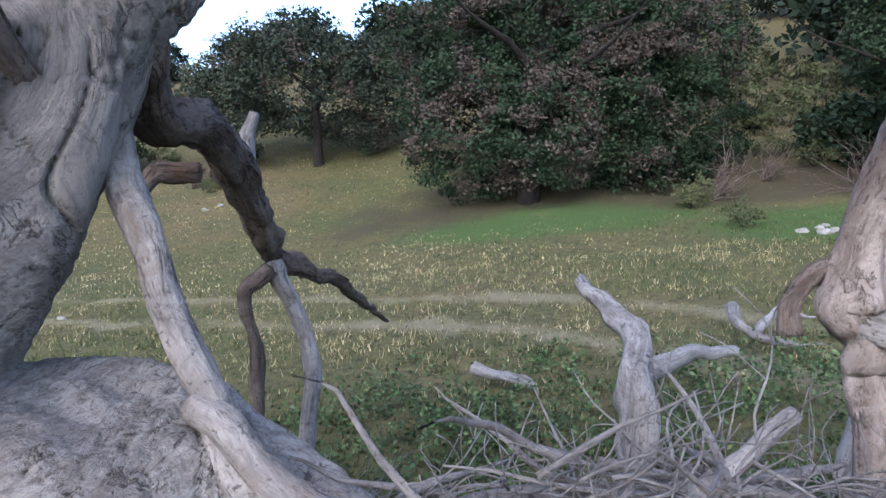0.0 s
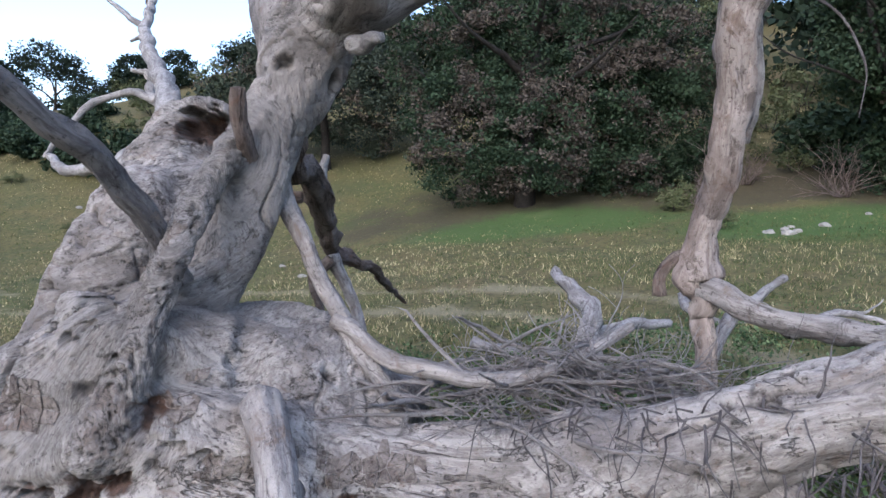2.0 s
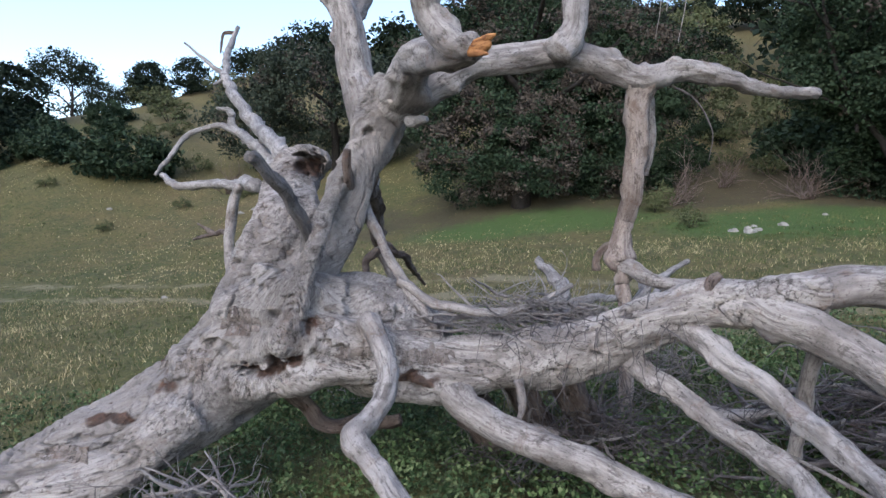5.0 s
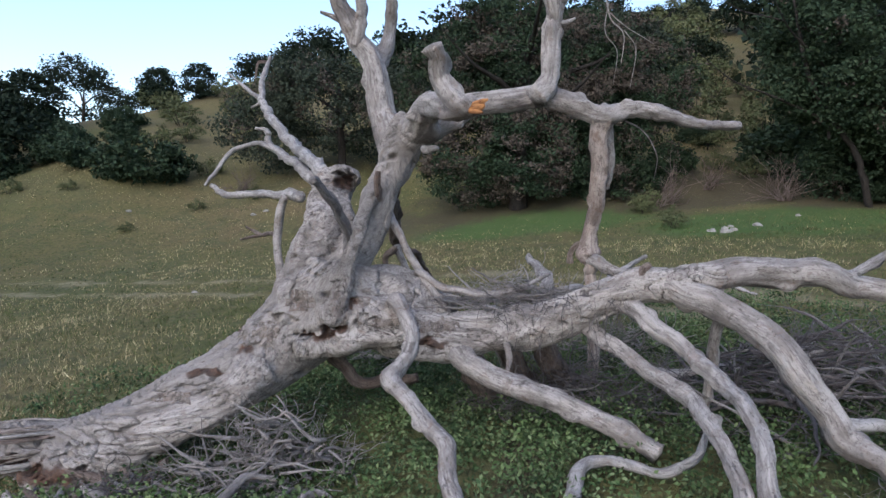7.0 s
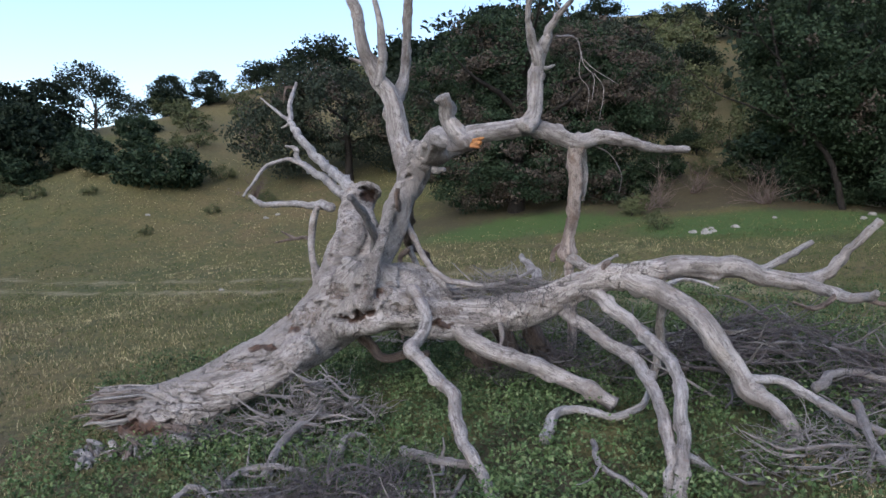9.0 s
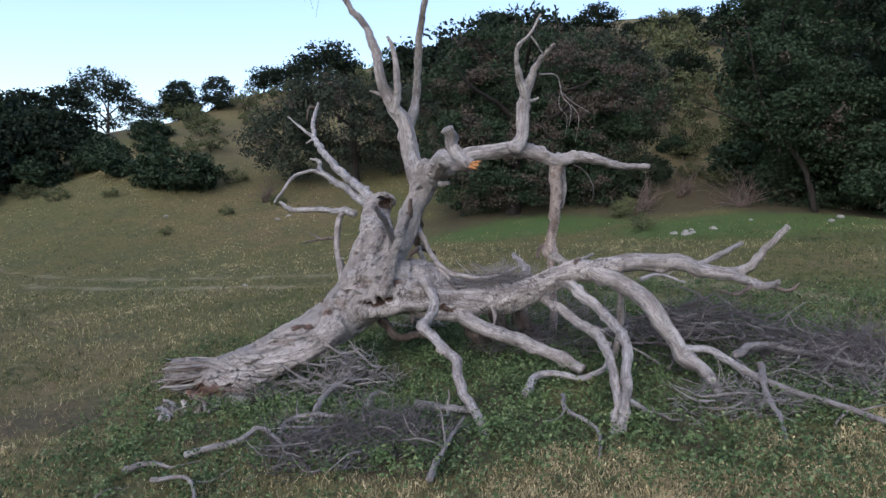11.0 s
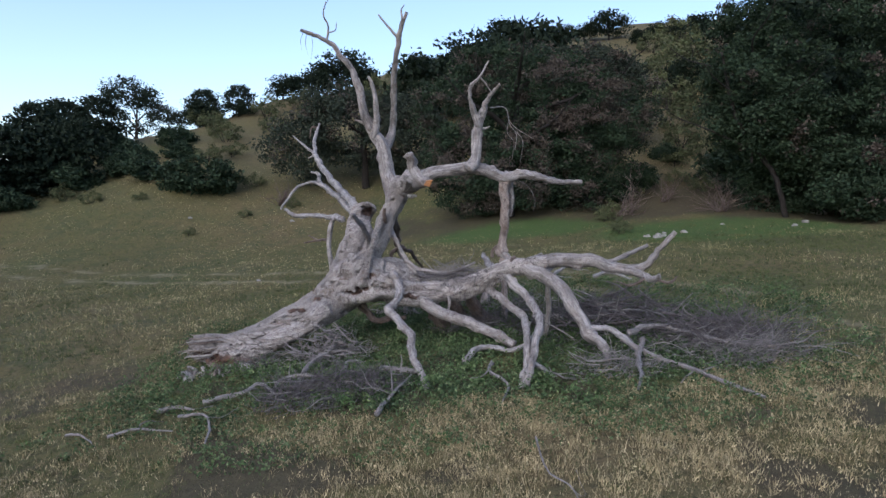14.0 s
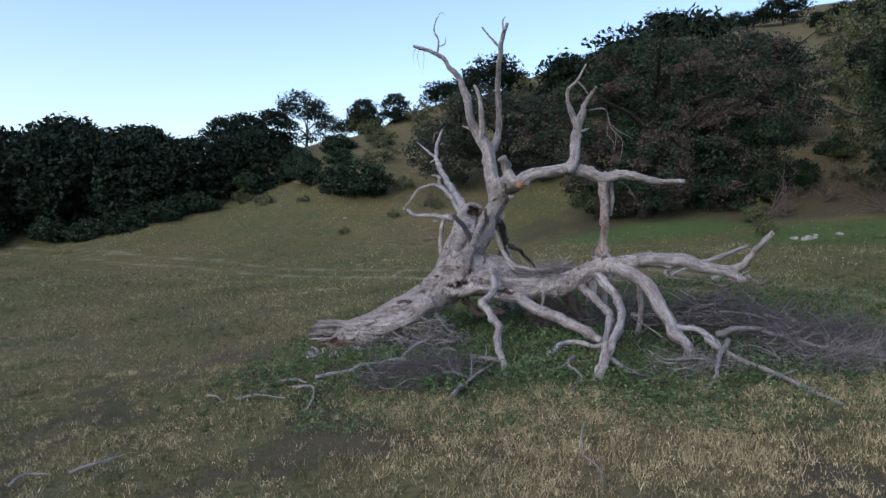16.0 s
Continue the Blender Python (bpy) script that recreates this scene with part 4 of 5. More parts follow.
def build_trunk(parent):
    pieces, axis = [], []
    for i, pts in enumerate(BODY.values()):
        pieces.append(tube(pts, 20, 0.08, 0.10, i + 1.0))
        c = spline(pts, 0.12)
        t = np.gradient(c[:, :3], axis=0)
        axis.append(np.hstack([c, t / np.linalg.norm(t, axis=1)[:, None]]))
    axis = np.vstack(axis)
    V, F, _ = joined(pieces)
    raw = mesh_ob("raw", V, F, WOOD)
    md = raw.modifiers.new("skin", "REMESH")
    md.mode, md.voxel_size = "VOXEL", 0.0125
    sm = raw.modifiers.new("flow", "SMOOTH")
    sm.factor, sm.iterations = 0.6, 28
    dg = bpy.context.evaluated_depsgraph_get()
    ev = raw.evaluated_get(dg)
    me = bpy.data.meshes.new_from_object(ev)
    bpy.data.objects.remove(raw)
    n = len(me.vertices)
    co = np.empty(n * 3, dtype=np.float32)
    nor = np.empty(n * 3, dtype=np.float32)
    me.vertices.foreach_get("co", co)
    me.vertex_normals.foreach_get("vector", nor)
    co, nor = co.reshape(-1, 3).astype(float), nor.reshape(-1, 3).astype(float)
    grain = np.empty_like(co)
    for k in range(0, n, 2000):
        d = np.linalg.norm(co[k:k + 2000, None, :] - axis[None, :, :3], axis=2) - axis[None, :, 3] * 0.8
        w = np.exp(-np.clip(d - d.min(1, keepdims=True), 0, 1) / 0.14)
        t = (w[:, :, None] * axis[None, :, 4:7]).sum(1)
        t /= np.linalg.norm(t, axis=1)[:, None] + 1e-9
        c = co[k:k + 2000]
        grain[k:k + 2000] = c - t * (c * t).sum(1)[:, None] * 0.8
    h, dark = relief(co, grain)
    co += nor * h[:, None]
    rot = np.zeros(n)

    def near(k, d=0.0):
        return vnoise(co[:, 0] * k + d, co[:, 1] * k, co[:, 2] * k)
    bent = co + np.stack([near(6, d) * 0.09 + near(17, d) * 0.035 for d in (0.0, 40.5, 80.5)], 1)
    ragged = 1.1 * near(11) + 0.6 * near(31)
    for c, r, deep in HOLLOWS:
        d = (((bent - c) / r) ** 2).sum(1)
        d = np.where(d < 2.5, d + ragged, d)
        co[:, 1] += deep * np.clip(1 - d, 0, 1) ** 0.5
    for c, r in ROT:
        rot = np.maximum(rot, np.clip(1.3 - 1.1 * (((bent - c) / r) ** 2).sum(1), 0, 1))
    me.vertices.foreach_set("co", co.astype(np.float32).ravel())
    a = me.attributes.new("grain", "FLOAT_VECTOR", "POINT")
    a.data.foreach_set("vector", grain.astype(np.float32).ravel())
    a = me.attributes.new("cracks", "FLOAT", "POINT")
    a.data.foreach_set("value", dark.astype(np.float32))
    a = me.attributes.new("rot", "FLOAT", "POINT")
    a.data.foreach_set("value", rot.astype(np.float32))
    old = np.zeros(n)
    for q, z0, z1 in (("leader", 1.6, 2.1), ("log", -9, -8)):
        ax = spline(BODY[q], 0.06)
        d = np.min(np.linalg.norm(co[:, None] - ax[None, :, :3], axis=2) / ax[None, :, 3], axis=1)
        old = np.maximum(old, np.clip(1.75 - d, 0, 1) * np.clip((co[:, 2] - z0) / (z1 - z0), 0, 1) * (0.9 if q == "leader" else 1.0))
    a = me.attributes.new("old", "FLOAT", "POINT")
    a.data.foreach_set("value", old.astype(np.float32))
    me.materials.clear()
    me.materials.append(WOOD)
    me.polygons.foreach_set("use_smooth", [True] * len(me.polygons))
    ob = new("trunk", me)
    ob.parent = parent
    ob.matrix_parent_inverse = parent.matrix_world.inverted()
    ob["label"] = "massive bleached trunk with cracked bark plates"
    return ob


PLATES = [((-0.29, 1.2), (0.22, 0.1), 34), ((-1.6, 1.38), (0.15, 0.1), 24), ((-1.93, 1.08), (0.13, 0.09), 20), ((-0.98, 1.42), (0.1, 0.07), 14),
          ((-2.2, 1.0), (0.16, 0.05), 14), ((-2.75, 0.5), (0.2, 0.045), 12), ((-1.32, 1.78), (0.07, 0.1), 10), ((-0.75, 1.2), (0.2, 0.04), 12)]


def bark_plates(parent, trunk):
    """Cracked plates of old dark bark that still cling to the front of the trunk."""
    from_mesh = bmesh.new()
    from_mesh.from_mesh(trunk.data)
    tree_of = BVHTree.FromBMesh(from_mesh)
    r = random.Random(5)
    for (cx, cz), (sx, sz), n in PLATES:
        side = max(2, round(math.sqrt(n * sx / sz)))
        rows = max(2, round(n / side))
        grid = {}
        for i in range(side + 1):
            for j in range(rows + 1):
                x = cx + (i / side * 2 - 1) * sx + r.uniform(-0.7, 0.7) * sx / side
                z = cz + (j / rows * 2 - 1) * sz + r.uniform(-0.7, 0.7) * sz / rows
                grid[i, j] = tree_of.ray_cast(Vector((x, 0.2, z)), Vector((0, 1, 0)), 3.0)[:2]
        for i in range(side):
            for j in range(rows):
                u, v = (i + 0.5) / side * 2 - 1, (j + 0.5) / rows * 2 - 1
                ring = [grid[i, j], grid[i + 1, j], grid[i + 1, j + 1], grid[i, j + 1]]
                if u * u + v * v > r.uniform(0.7, 1.2) or any(q[0] is None for q in ring) or max(q[0].y for q in ring) - min(q[0].y for q in ring) > 0.1:
                    continue
                up = r.uniform(0.004, 0.012)
                mid = sum((q[0] for q in ring), Vector()) / 4
                V = [tuple(q[0].lerp(mid, 0.03) - q[1] * 0.012) for q in ring] + [tuple(q[0].lerp(mid, 0.1) + q[1] * up) for q in ring]
                V += [tuple(mid + sum((q[1] for q in ring), Vector()) / 4 * (up + 0.003))]
                F = [(4 + k, 4 + (k + 1) % 4, 8) for k in range(4)] + [(k, (k + 1) % 4, 4 + (k + 1) % 4, 4 + k) for k in range(4)]
                mesh_ob("bark_plate", np.array(V), F, BARK_GREY, parent, "", np.array(V), smooth=False)
    from_mesh.free()


def log_fibres(parent):
    """Long torn strips of wood at the broken end of the log."""
    r = random.Random(8)
    for i in range(64):
        a = r.uniform(0, 2 * math.pi)
        q = 0.27 * math.sqrt(r.random())
        y, z = 1.55 + 1.1 * q * math.cos(a), -0.03 + q * math.sin(a) * 0.9
        w = r.uniform(0.010, 0.026)
        x1 = -4.38 - r.uniform(-0.1, 0.26) + (0.22 if z < -0.18 else 0)
        pts = [(-3.8, y * 0.6 + 0.63, z * 0.75 + 0.06, w), (-4.1, y, z + 0.02, w), (x1 + 0.1, y + r.uniform(-0.02, 0.02), z - 0.01, w * 0.8), (x1, y + r.uniform(-0.05, 0.05), z - 0.02 + r.uniform(-0.06, 0.03), w * 0.3)]
        v, f, gr = tube(pts, 6, 0.06, 0.3, i * 0.9)
        mesh_ob("torn_strip", v, f, (WOOD, WOOD_GREY, WOOD_DARK, BARK_GREY)[i % 4], parent, "", gr)


def build_dead_tree():
    tree = thing("dead_tree", (-1.5, 2.0, float(ground_z(-1.5, 2.0))), "huge fallen dead oak with bleached bare limbs on grass", "dead tree")
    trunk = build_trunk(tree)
    bark_plates(tree, trunk)
    log_fibres(tree)
    stems = []
    for i, (name, mat, sides, pts) in enumerate(sorted(BOUGHS, key=lambda b: b[0] not in ("limb", "post"))):
        slim = 0.8 if max(p[3] for p in pts) < 0.118 else 0.88
        pts = [(x, y, z, r * slim) for x, y, z, r in pts]
        rmax = max(p[3] for p in pts)
        v, f, gr = tube(pts, sides, max(0.016, rmax * 0.18), 0.26 if mat is WOOD_DARK else 0.11, i * 1.37 + 2, 0.5)
        at = tree
        if name in ("limb", "post"):
            stems.append((spline(pts, 0.05)[:, :3], mesh_ob(name, v, f, mat, tree, "", gr)))
            continue
        gaps = [np.linalg.norm(line - np.array(pts[0][:3]), axis=1).min() for line, _ in stems]
        if gaps and min(gaps) < 0.3:
            at = stems[int(np.argmin(gaps))][1]
        mesh_ob(name, v, f, mat, at, "", gr)
    return tree


DEAD_TREE = build_dead_tree()


# ---- brush and fallen wood ----
rng = np.random.default_rng(7)


def twig_path(start, heading, length, r, bend=0.5, droop=0.0, n=6):
    p, h, out = np.array(start, dtype=float), np.array(heading, dtype=float), []
    h /= np.linalg.norm(h)
    for i in range(n):
        out.append((*p, r * (1 - 0.75 * i / (n - 1))))
        h = h + rng.normal(0, bend, 3) * (0.6, 0.6, 0.45) + (0, 0, -droop)
        h /= np.linalg.norm(h)
        p = p + h * length / (n - 1)
    return out


def twig_spray(start, heading, length, r, forks, sides=4):
    """A twig with side shoots."""
    main = twig_path(start, heading, length, r)
    pieces = [tube(main, sides, length / 6, 0, rng.random() * 9, blunt=False)]
    for k in range(forks):
        i = int(rng.integers(1, 5))
        a, b = np.array(main[i][:3]), np.array(main[i - 1][:3])
        h = (a - b) / np.linalg.norm(a - b) + rng.normal(0, 0.6, 3)
        pieces.append(tube(twig_path(a, h, length * rng.uniform(0.3, 0.6), main[i][3] * 0.7, n=4), 3, length / 4, 0, rng.random() * 9, blunt=False))
    return pieces


def brush_pile(at, size, height, n, r, length, mat, label, sticks=6, base=None, lean=0.0, curl=0.28, bend=0.42):
    """A heap of twigs; its thicker sticks are parts of their own."""
    z0 = float(ground_z(*at)) if base is None else base
    pile = thing("brush_pile", (*at, z0), label, "brush pile", "brush piles")
    pieces = []

    def start():
        a, q = rng.uniform(0, 2 * np.pi), rng.uniform(0, 1) ** 0.6
        x, y = at[0] + math.cos(a) * q * size[0], at[1] + math.sin(a) * q * size[1]
        g0 = float(ground_z(x, y)) if base is None else base
        top = height * (1 - q * q)
        return (x, y, g0 + 0.01 + rng.uniform(0, 1) * top), a
    for i in range(n):
        p, a = start()
        b = rng.uniform(0, 2 * np.pi) if rng.random() < 0.6 else rng.normal(lean, 0.5)
        head = (math.cos(b), math.sin(b), rng.normal(0.08 + 0.3 * (curl > 0.3), curl))
        pieces += twig_spray(p, head, length * rng.uniform(0.5, 1.2), r * rng.uniform(0.45, 1.1), int(rng.integers(1, 4)))
    v, f, gr = joined(pieces)
    low = ground_z(v[:, 0], v[:, 1]) - 0.03 if base is None else np.full(len(v), base - 0.06)
    v[:, 2] = np.maximum(v[:, 2], low)
    tw = mesh_ob("brushwood", v, f, mat, pile, "", gr)
    tw["kind"] = "stuff"
    for i in range(sticks):
        p, a = start()
        b = rng.normal(lean, 0.9) + (np.pi if rng.random() < 0.5 else 0)
        pts = twig_path(p, (math.cos(b), math.sin(b), rng.normal(0.02, 0.12)), length * rng.uniform(0.9, 1.5), r * rng.uniform(1.3, 2.6), bend)
        v, f, gr = tube(pts, 8, 0.05, 0.12, i + 3.3, 0.3)
        low = ground_z(v[:, 0], v[:, 1]) - 0.03 if base is None else np.full(len(v), base - 0.06)
        v[:, 2] = np.maximum(v[:, 2], low)
        v[:, 2] = np.minimum(v[:, 2], low + height + 0.16)
        mesh_ob("stick", v, f, mat if i % 2 else TWIG, pile, "", gr)
    return pile


def fallen_branch(flat, r, label, mat=TWIG, rise=(), forks=1):
    """A branch that lies on the ground along flat, a list of (x, y); rise: heights of its points over the ground."""
    n = len(flat)
    pts = []
    for i, (x, y) in enumerate(flat):
        up = rise[i] + 0.04 if rise else 0.4
        pts.append((x, y, float(ground_z(x, y)) + (up if rise else r * up), r * (1 - 0.55 * i / (n - 1))))
    ob = thing("fallen_branch", pts[0][:3], label, "branch", "branches on the ground")
    v, f, gr = tube(pts, 12, r * 0.5, 0.16, pts[0][0] * 3, 0.5)
    stem = mesh_ob("stem", v, f, mat, ob, "", gr)
    if not forks:
        a, b = np.array(pts[-2]), np.array(pts[-1])
        d = (b - a)[:3] / np.linalg.norm((b - a)[:3])
        for k in (-1, 0, 1):
            q = b[:3] + np.array((0.5, 0.2, 1.0)) * k * b[3] * 0.5
            v, f, gr = tube([(*(q - d * 0.04), b[3] * 0.55), (*(q + d * 0.02), b[3] * 0.4), (*(q + d * (0.06 + 0.02 * k)), 0.006)], 7, 0.02, 0.2, k + 5.0)
            mesh_ob("broken_end", v, f, WOOD_GREY, stem, "", gr)
    for k in range(forks):
        i = int(rng.integers(1, n))
        a = np.array(pts[i][:3])
        h = a - np.array(pts[i - 1][:3])
        h = h / np.linalg.norm(h) + rng.normal(0, 0.7, 3) * (1, 1, 0.5)
        v, f, gr = tube(twig_path(a, h, rng.uniform(0.25, 0.6), pts[i][3] * 0.6), 6, 0.05, 0.1, k + 1.0)
        v[:, 2] = np.maximum(v[:, 2], ground_z(v[:, 0], v[:, 1]) - 0.02)
        mesh_ob("twig", v, f, mat, stem, "", gr)
    return ob


brush_pile((-1.8, 1.1), (0.8, 0.38), 0.62, 170, 0.0085, 0.42, TWIG, "tangled heap of grey twigs under the log", 125, curl=0.9, bend=0.6)
brush_pile((-2.9, 0.95), (0.5, 0.25), 0.22, 60, 0.008, 0.3, TWIG_DARK, "broken twigs against the rotten log", 20, curl=0.5)
brush_pile((-1.35, -0.85), (1.15, 0.55), 0.32, 480, 0.0065, 0.5, TWIG_DARK, "low mat of dark fine twigs in weeds", 70, curl=0.5, bend=0.5)
brush_pile((3.2, 1.7), (1.7, 1.1), 0.6, 420, 0.012, 0.8, TWIG_DARK, "broad heap of dark brushwood behind limbs", 70, lean=-0.25, curl=0.18)
brush_pile((4.75, 0.4), (1.25, 0.8), 0.4, 420, 0.010, 0.85, TWIG_DARK, "spread of fine dark twigs on grass", 40, lean=-0.4, curl=0.14)
brush_pile((4.8, -0.5), (0.9, 0.45), 0.28, 240, 0.008, 0.85, TWIG, "thin fan of pale twigs on grass", 14, lean=-0.3, curl=0.12)
brush_pile((1.8, 3.3), (0.7, 0.5), 0.45, 120, 0.009, 0.6, TWIG, "heap of pale dead twigs behind the trunk", 14)
brush_pile((0.9, 2.1), (0.9, 0.5), 0.42, 270, 0.009, 0.45, TWIG_DARK, "dark twigs piled against the trunk", 24, curl=0.35)
brush_pile((-0.9, 4.15), (0.7, 0.5), 0.22, 80, 0.011, 0.5, TWIG, "small heap of broken twigs on grass", 8)
brush_pile((0.5, 2.02), (0.78, 0.36), 0.32, 240, 0.006, 0.45, TWIG, "nest of dry twigs lodged on the trunk", 56, base=1.27, curl=0.24, bend=0.34)
brush_pile((2.9, -0.75), (0.8, 0.5), 0.26, 150, 0.009, 0.55, TWIG, "scatter of pale twigs round limb ends", 16)

def rootlets():
    """Thin dry shoots that hang from the spine of the fallen trunk."""
    pieces = []
    for i in range(130):
        x = rng.uniform(0.1, 1.35)
        under = i % 2 != 0
        y = 1.92 - 0.5 * x - rng.uniform(0.0, 0.2)
        z = (0.93 + 0.3 * x if under else 1.26 + 0.22 * x) + rng.uniform(-0.06, 0.08)
        out = (rng.normal(0, 0.4), rng.normal(-0.1, 0.3), -1.0) if under else (rng.normal(0, 0.5), -0.4, rng.normal(-0.3, 0.4))
        pieces.append(tube(twig_path((x, y, z), out, rng.uniform(0.12, 0.42) if under else rng.uniform(0.12, 0.36), rng.uniform(0.003, 0.006), 0.5, 0.2), 4, 0.06, 0, i * 0.3, blunt=False))
    v, f, gr = joined(pieces)
    mesh_ob("rootlet_tangle", v, f, TWIG_DARK, DEAD_TREE, "", gr)["kind"] = "stuff"


rootlets()
fallen_branch([(0.66, 0.02), (0.83, 0.42), (1.05, 0.5), (1.42, 0.3), (1.7, 0.4), (1.86, 0.55)], 0.06, "curved pale branch lying in green weeds", WOOD_GREY, (0.04, 0.1, 0.12, 0.1, 0.14, 0.3), 1)
fallen_branch([(-2.01, -0.06), (-1.97, 0.4), (-1.83, 0.7), (-1.6, 0.78)], 0.05, "bent grey branch poking from weeds", rise=(0.03, 0.12, 0.2, 0.14), forks=1)
fallen_branch([(-2.35, -0.4), (-2.25, -0.05), (-1.98, 0.0), (-1.6, -0.15)], 0.045, "grey branch lying among weeds", rise=(0.03, 0.1, 0.1, 0.06), forks=2)
fallen_branch([(-1.36, 0.2), (-1.3, 0.45), (-1.15, 0.5)], 0.045, "short grey branch stub in weeds", rise=(0.02, 0.13, 0.1))
fallen_branch([(-0.7, 0.15), (-0.33, -0.42), (0.0, -0.52), (0.12, -0.8)], 0.05, "broken pale branch by the limb's foot", rise=(0.05, 0.14, 0.1, 0.02), forks=3)
fallen_branch([(-0.5, -1.9), (-0.35, -1.4), (-0.13, -0.8)], 0.035, "thin grey branch leaning out of weeds", rise=(0.02, 0.1, 0.16), forks=2)
fallen_branch([(-3.36, -0.65), (-2.81, -0.5), (-2.55, -0.35), (-2.1, -0.85)], 0.04, "crooked grey branch at the brush edge", rise=(0.03, 0.08, 0.14, 0.05), forks=3)
fallen_branch([(3.1, -0.3), (3.5, -0.8), (3.87, -1.3), (4.14, -1.75), (4.4, -2.25)], 0.044, "long thin pale branch lying on grass", TWIG, (0.3, 0.14, 0.08, 0.06, 0.03), 3)
fallen_branch([(3.3, 0.1), (3.6, 0.35), (3.9, 0.48), (4.24, 0.26), (4.7, -0.2), (5.4, -0.5)], 0.05, "pale branch lying through the brushwood", TWIG, (0.3, 0.3, 0.24, 0.2, 0.14, 0.08), 3)
fallen_branch([(3.4, -0.35), (3.2, -0.9), (3.13, -1.3), (2.97, -1.75)], 0.04, "thin pale branch spread on weeds", TWIG, (0.3, 0.16, 0.1, 0.04), 2)
fallen_branch([(1.46, -3.2), (1.50, -3.9), (1.68, -4.26), (1.75, -4.6)], 0.011, "snaking grey stick standing in dry grass", TWIG, (0.14, 0.1, 0.08, 0.03), 1)
fallen_branch([(-4.9, -4.41), (-4.72, -4.25), (-4.5, -4.02)], 0.025, "grey stick lying on bare soil", rise=(0.03, 0.05, 0.06), forks=2)
fallen_branch([(-5.5, -4.75), (-5.5, -4.5), (-5.15, -4.43)], 0.022, "thin bent stick on bare soil", rise=(0.03, 0.06, 0.03), forks=1)
fallen_branch([(-4.95, -1.55), (-4.69, -1.66), (-4.41, -1.85)], 0.022, "grey rotten wood piece in the grass", rise=(0.04, 0.07, 0.03))
fallen_branch([(-4.24, -1.74), (-3.85, -1.7), (-3.3, -1.8)], 0.024, "grey weathered branch lying in grass", rise=(0.03, 0.06, 0.05), forks=1)
fallen_branch([(-3.45, -1.3), (-3.04, -1.4), (-2.75, -1.9), (-2.66, -2.28)], 0.024, "bent grey branch in the grass", rise=(0.06, 0.12, 0.1, 0.03))
fallen_branch([(-3.95, -0.9), (-3.65, -0.85), (-3.4, -0.95)], 0.035, "small grey wood piece in the grass", rise=(0.03, 0.05, 0.03))
fallen_branch([(0.32, 6.4), (0.52, 6.25), (0.8, 6.0)], 0.06, "short grey log in green grass", TWIG, (0.12, 0.1, 0.06))
fallen_branch([(3.03, 7.3), (2.85, 6.8), (2.95, 6.55), (3.2, 6.4)], 0.06, "hooked grey branch in the grass", TWIG, (0.22, 0.2, 0.1, 0.04), 1)
fallen_branch([(3.0, 6.7), (3.36, 7.0), (3.7, 7.1)], 0.045, "pale branch curved over the grass", WOOD_GREY, (0.1, 0.24, 0.1))
fallen_branch([(3.9, 6.0), (4.3, 6.1), (4.8, 5.8)], 0.05, "pale branch lying in green weeds", WOOD_GREY, (0.12, 0.2, 0.04), 1)
fallen_branch([(1.1, 4.2), (1.12, 4.35), (1.22, 4.6), (1.2, 4.85), (1.13, 5.3), (1.1, 5.65)], 0.11, "broken pale limb leaning up from grass", WOOD_SMOOTH, (0.0, 0.5, 0.72, 0.82, 0.9, 0.98), 0)
fallen_branch([(1.25, 4.7), (1.6, 4.9), (2.1, 5.2)], 0.08, "pale limb lying behind the trunk", WOOD_GREY, (0.5, 0.55, 0.45), 1)
fallen_branch([(1.1, -0.1), (1.04, -0.66), (1.29, -1.11), (1.19, -1.66)], 0.03, "thin crooked stick among weeds", rise=(0.04, 0.12, 0.06, 0.02), forks=2)
fallen_branch([(2.0, 2.3), (2.5, 2.2), (2.9, 2.5)], 0.06, "pale log under the brushwood", WOOD, (0.12, 0.14, 0.1))


# ---- splinters at the log's broken end ----
def splinters():
    ob = thing("splintered_wood", (-3.9, 1.1, float(ground_z(-3.9, 1.1))), "rotten splintered wood at the log's broken end", "wood debris")
    for i in range(70):
        x = rng.uniform(-4.5, -2.8)
        y = 1.25 - 0.45 * rng.random() + 0.1 * (x + 3.6)
        z = float(ground_z(x, y))
        h = rng.uniform(0.03, 0.15)
        w = rng.uniform(0.02, 0.06)
        a, b = rng.normal(0, 1.2), rng.normal(0.3, 0.8)
        pts = [(x, y, z - 0.02, w), (x + a * h * 0.6, y + b * h * 0.5, z + h * 0.6, w * 0.9), (x + a * h * 1.3, y + b * h, z + h, w * 0.4)]
        v, f, gr = tube(pts, 6, 0.05, 0.35, i * 0.7)
        mesh_ob("splinter", v, f, (WOOD_GREY, WOOD_DARK, WOOD_DARK, WOOD)[i % 4], ob, "", gr)


splinters()


# ---- foliage ----
def fast_mesh(name, V, n_side, mat, parent=None, label=""):
    """A mesh of loose faces with n_side corners each, V in order."""
    n = len(V) // n_side
    me = bpy.data.meshes.new(name)
    me.vertices.add(len(V))
    me.vertices.foreach_set("co", np.asarray(V, dtype=np.float32).ravel())
    me.loops.add(len(V))
    me.loops.foreach_set("vertex_index", np.arange(len(V), dtype=np.int32))
    me.polygons.add(n)
    me.polygons.foreach_set("loop_start", np.arange(0, len(V), n_side, dtype=np.int32))
    me.update(calc_edges=True)
    me.materials.append(mat)
    ob = new(name, me)
    if parent:
        ob.parent = parent
        ob.matrix_parent_inverse = parent.matrix_world.inverted()
    if label:
        ob["label"] = label
    return ob


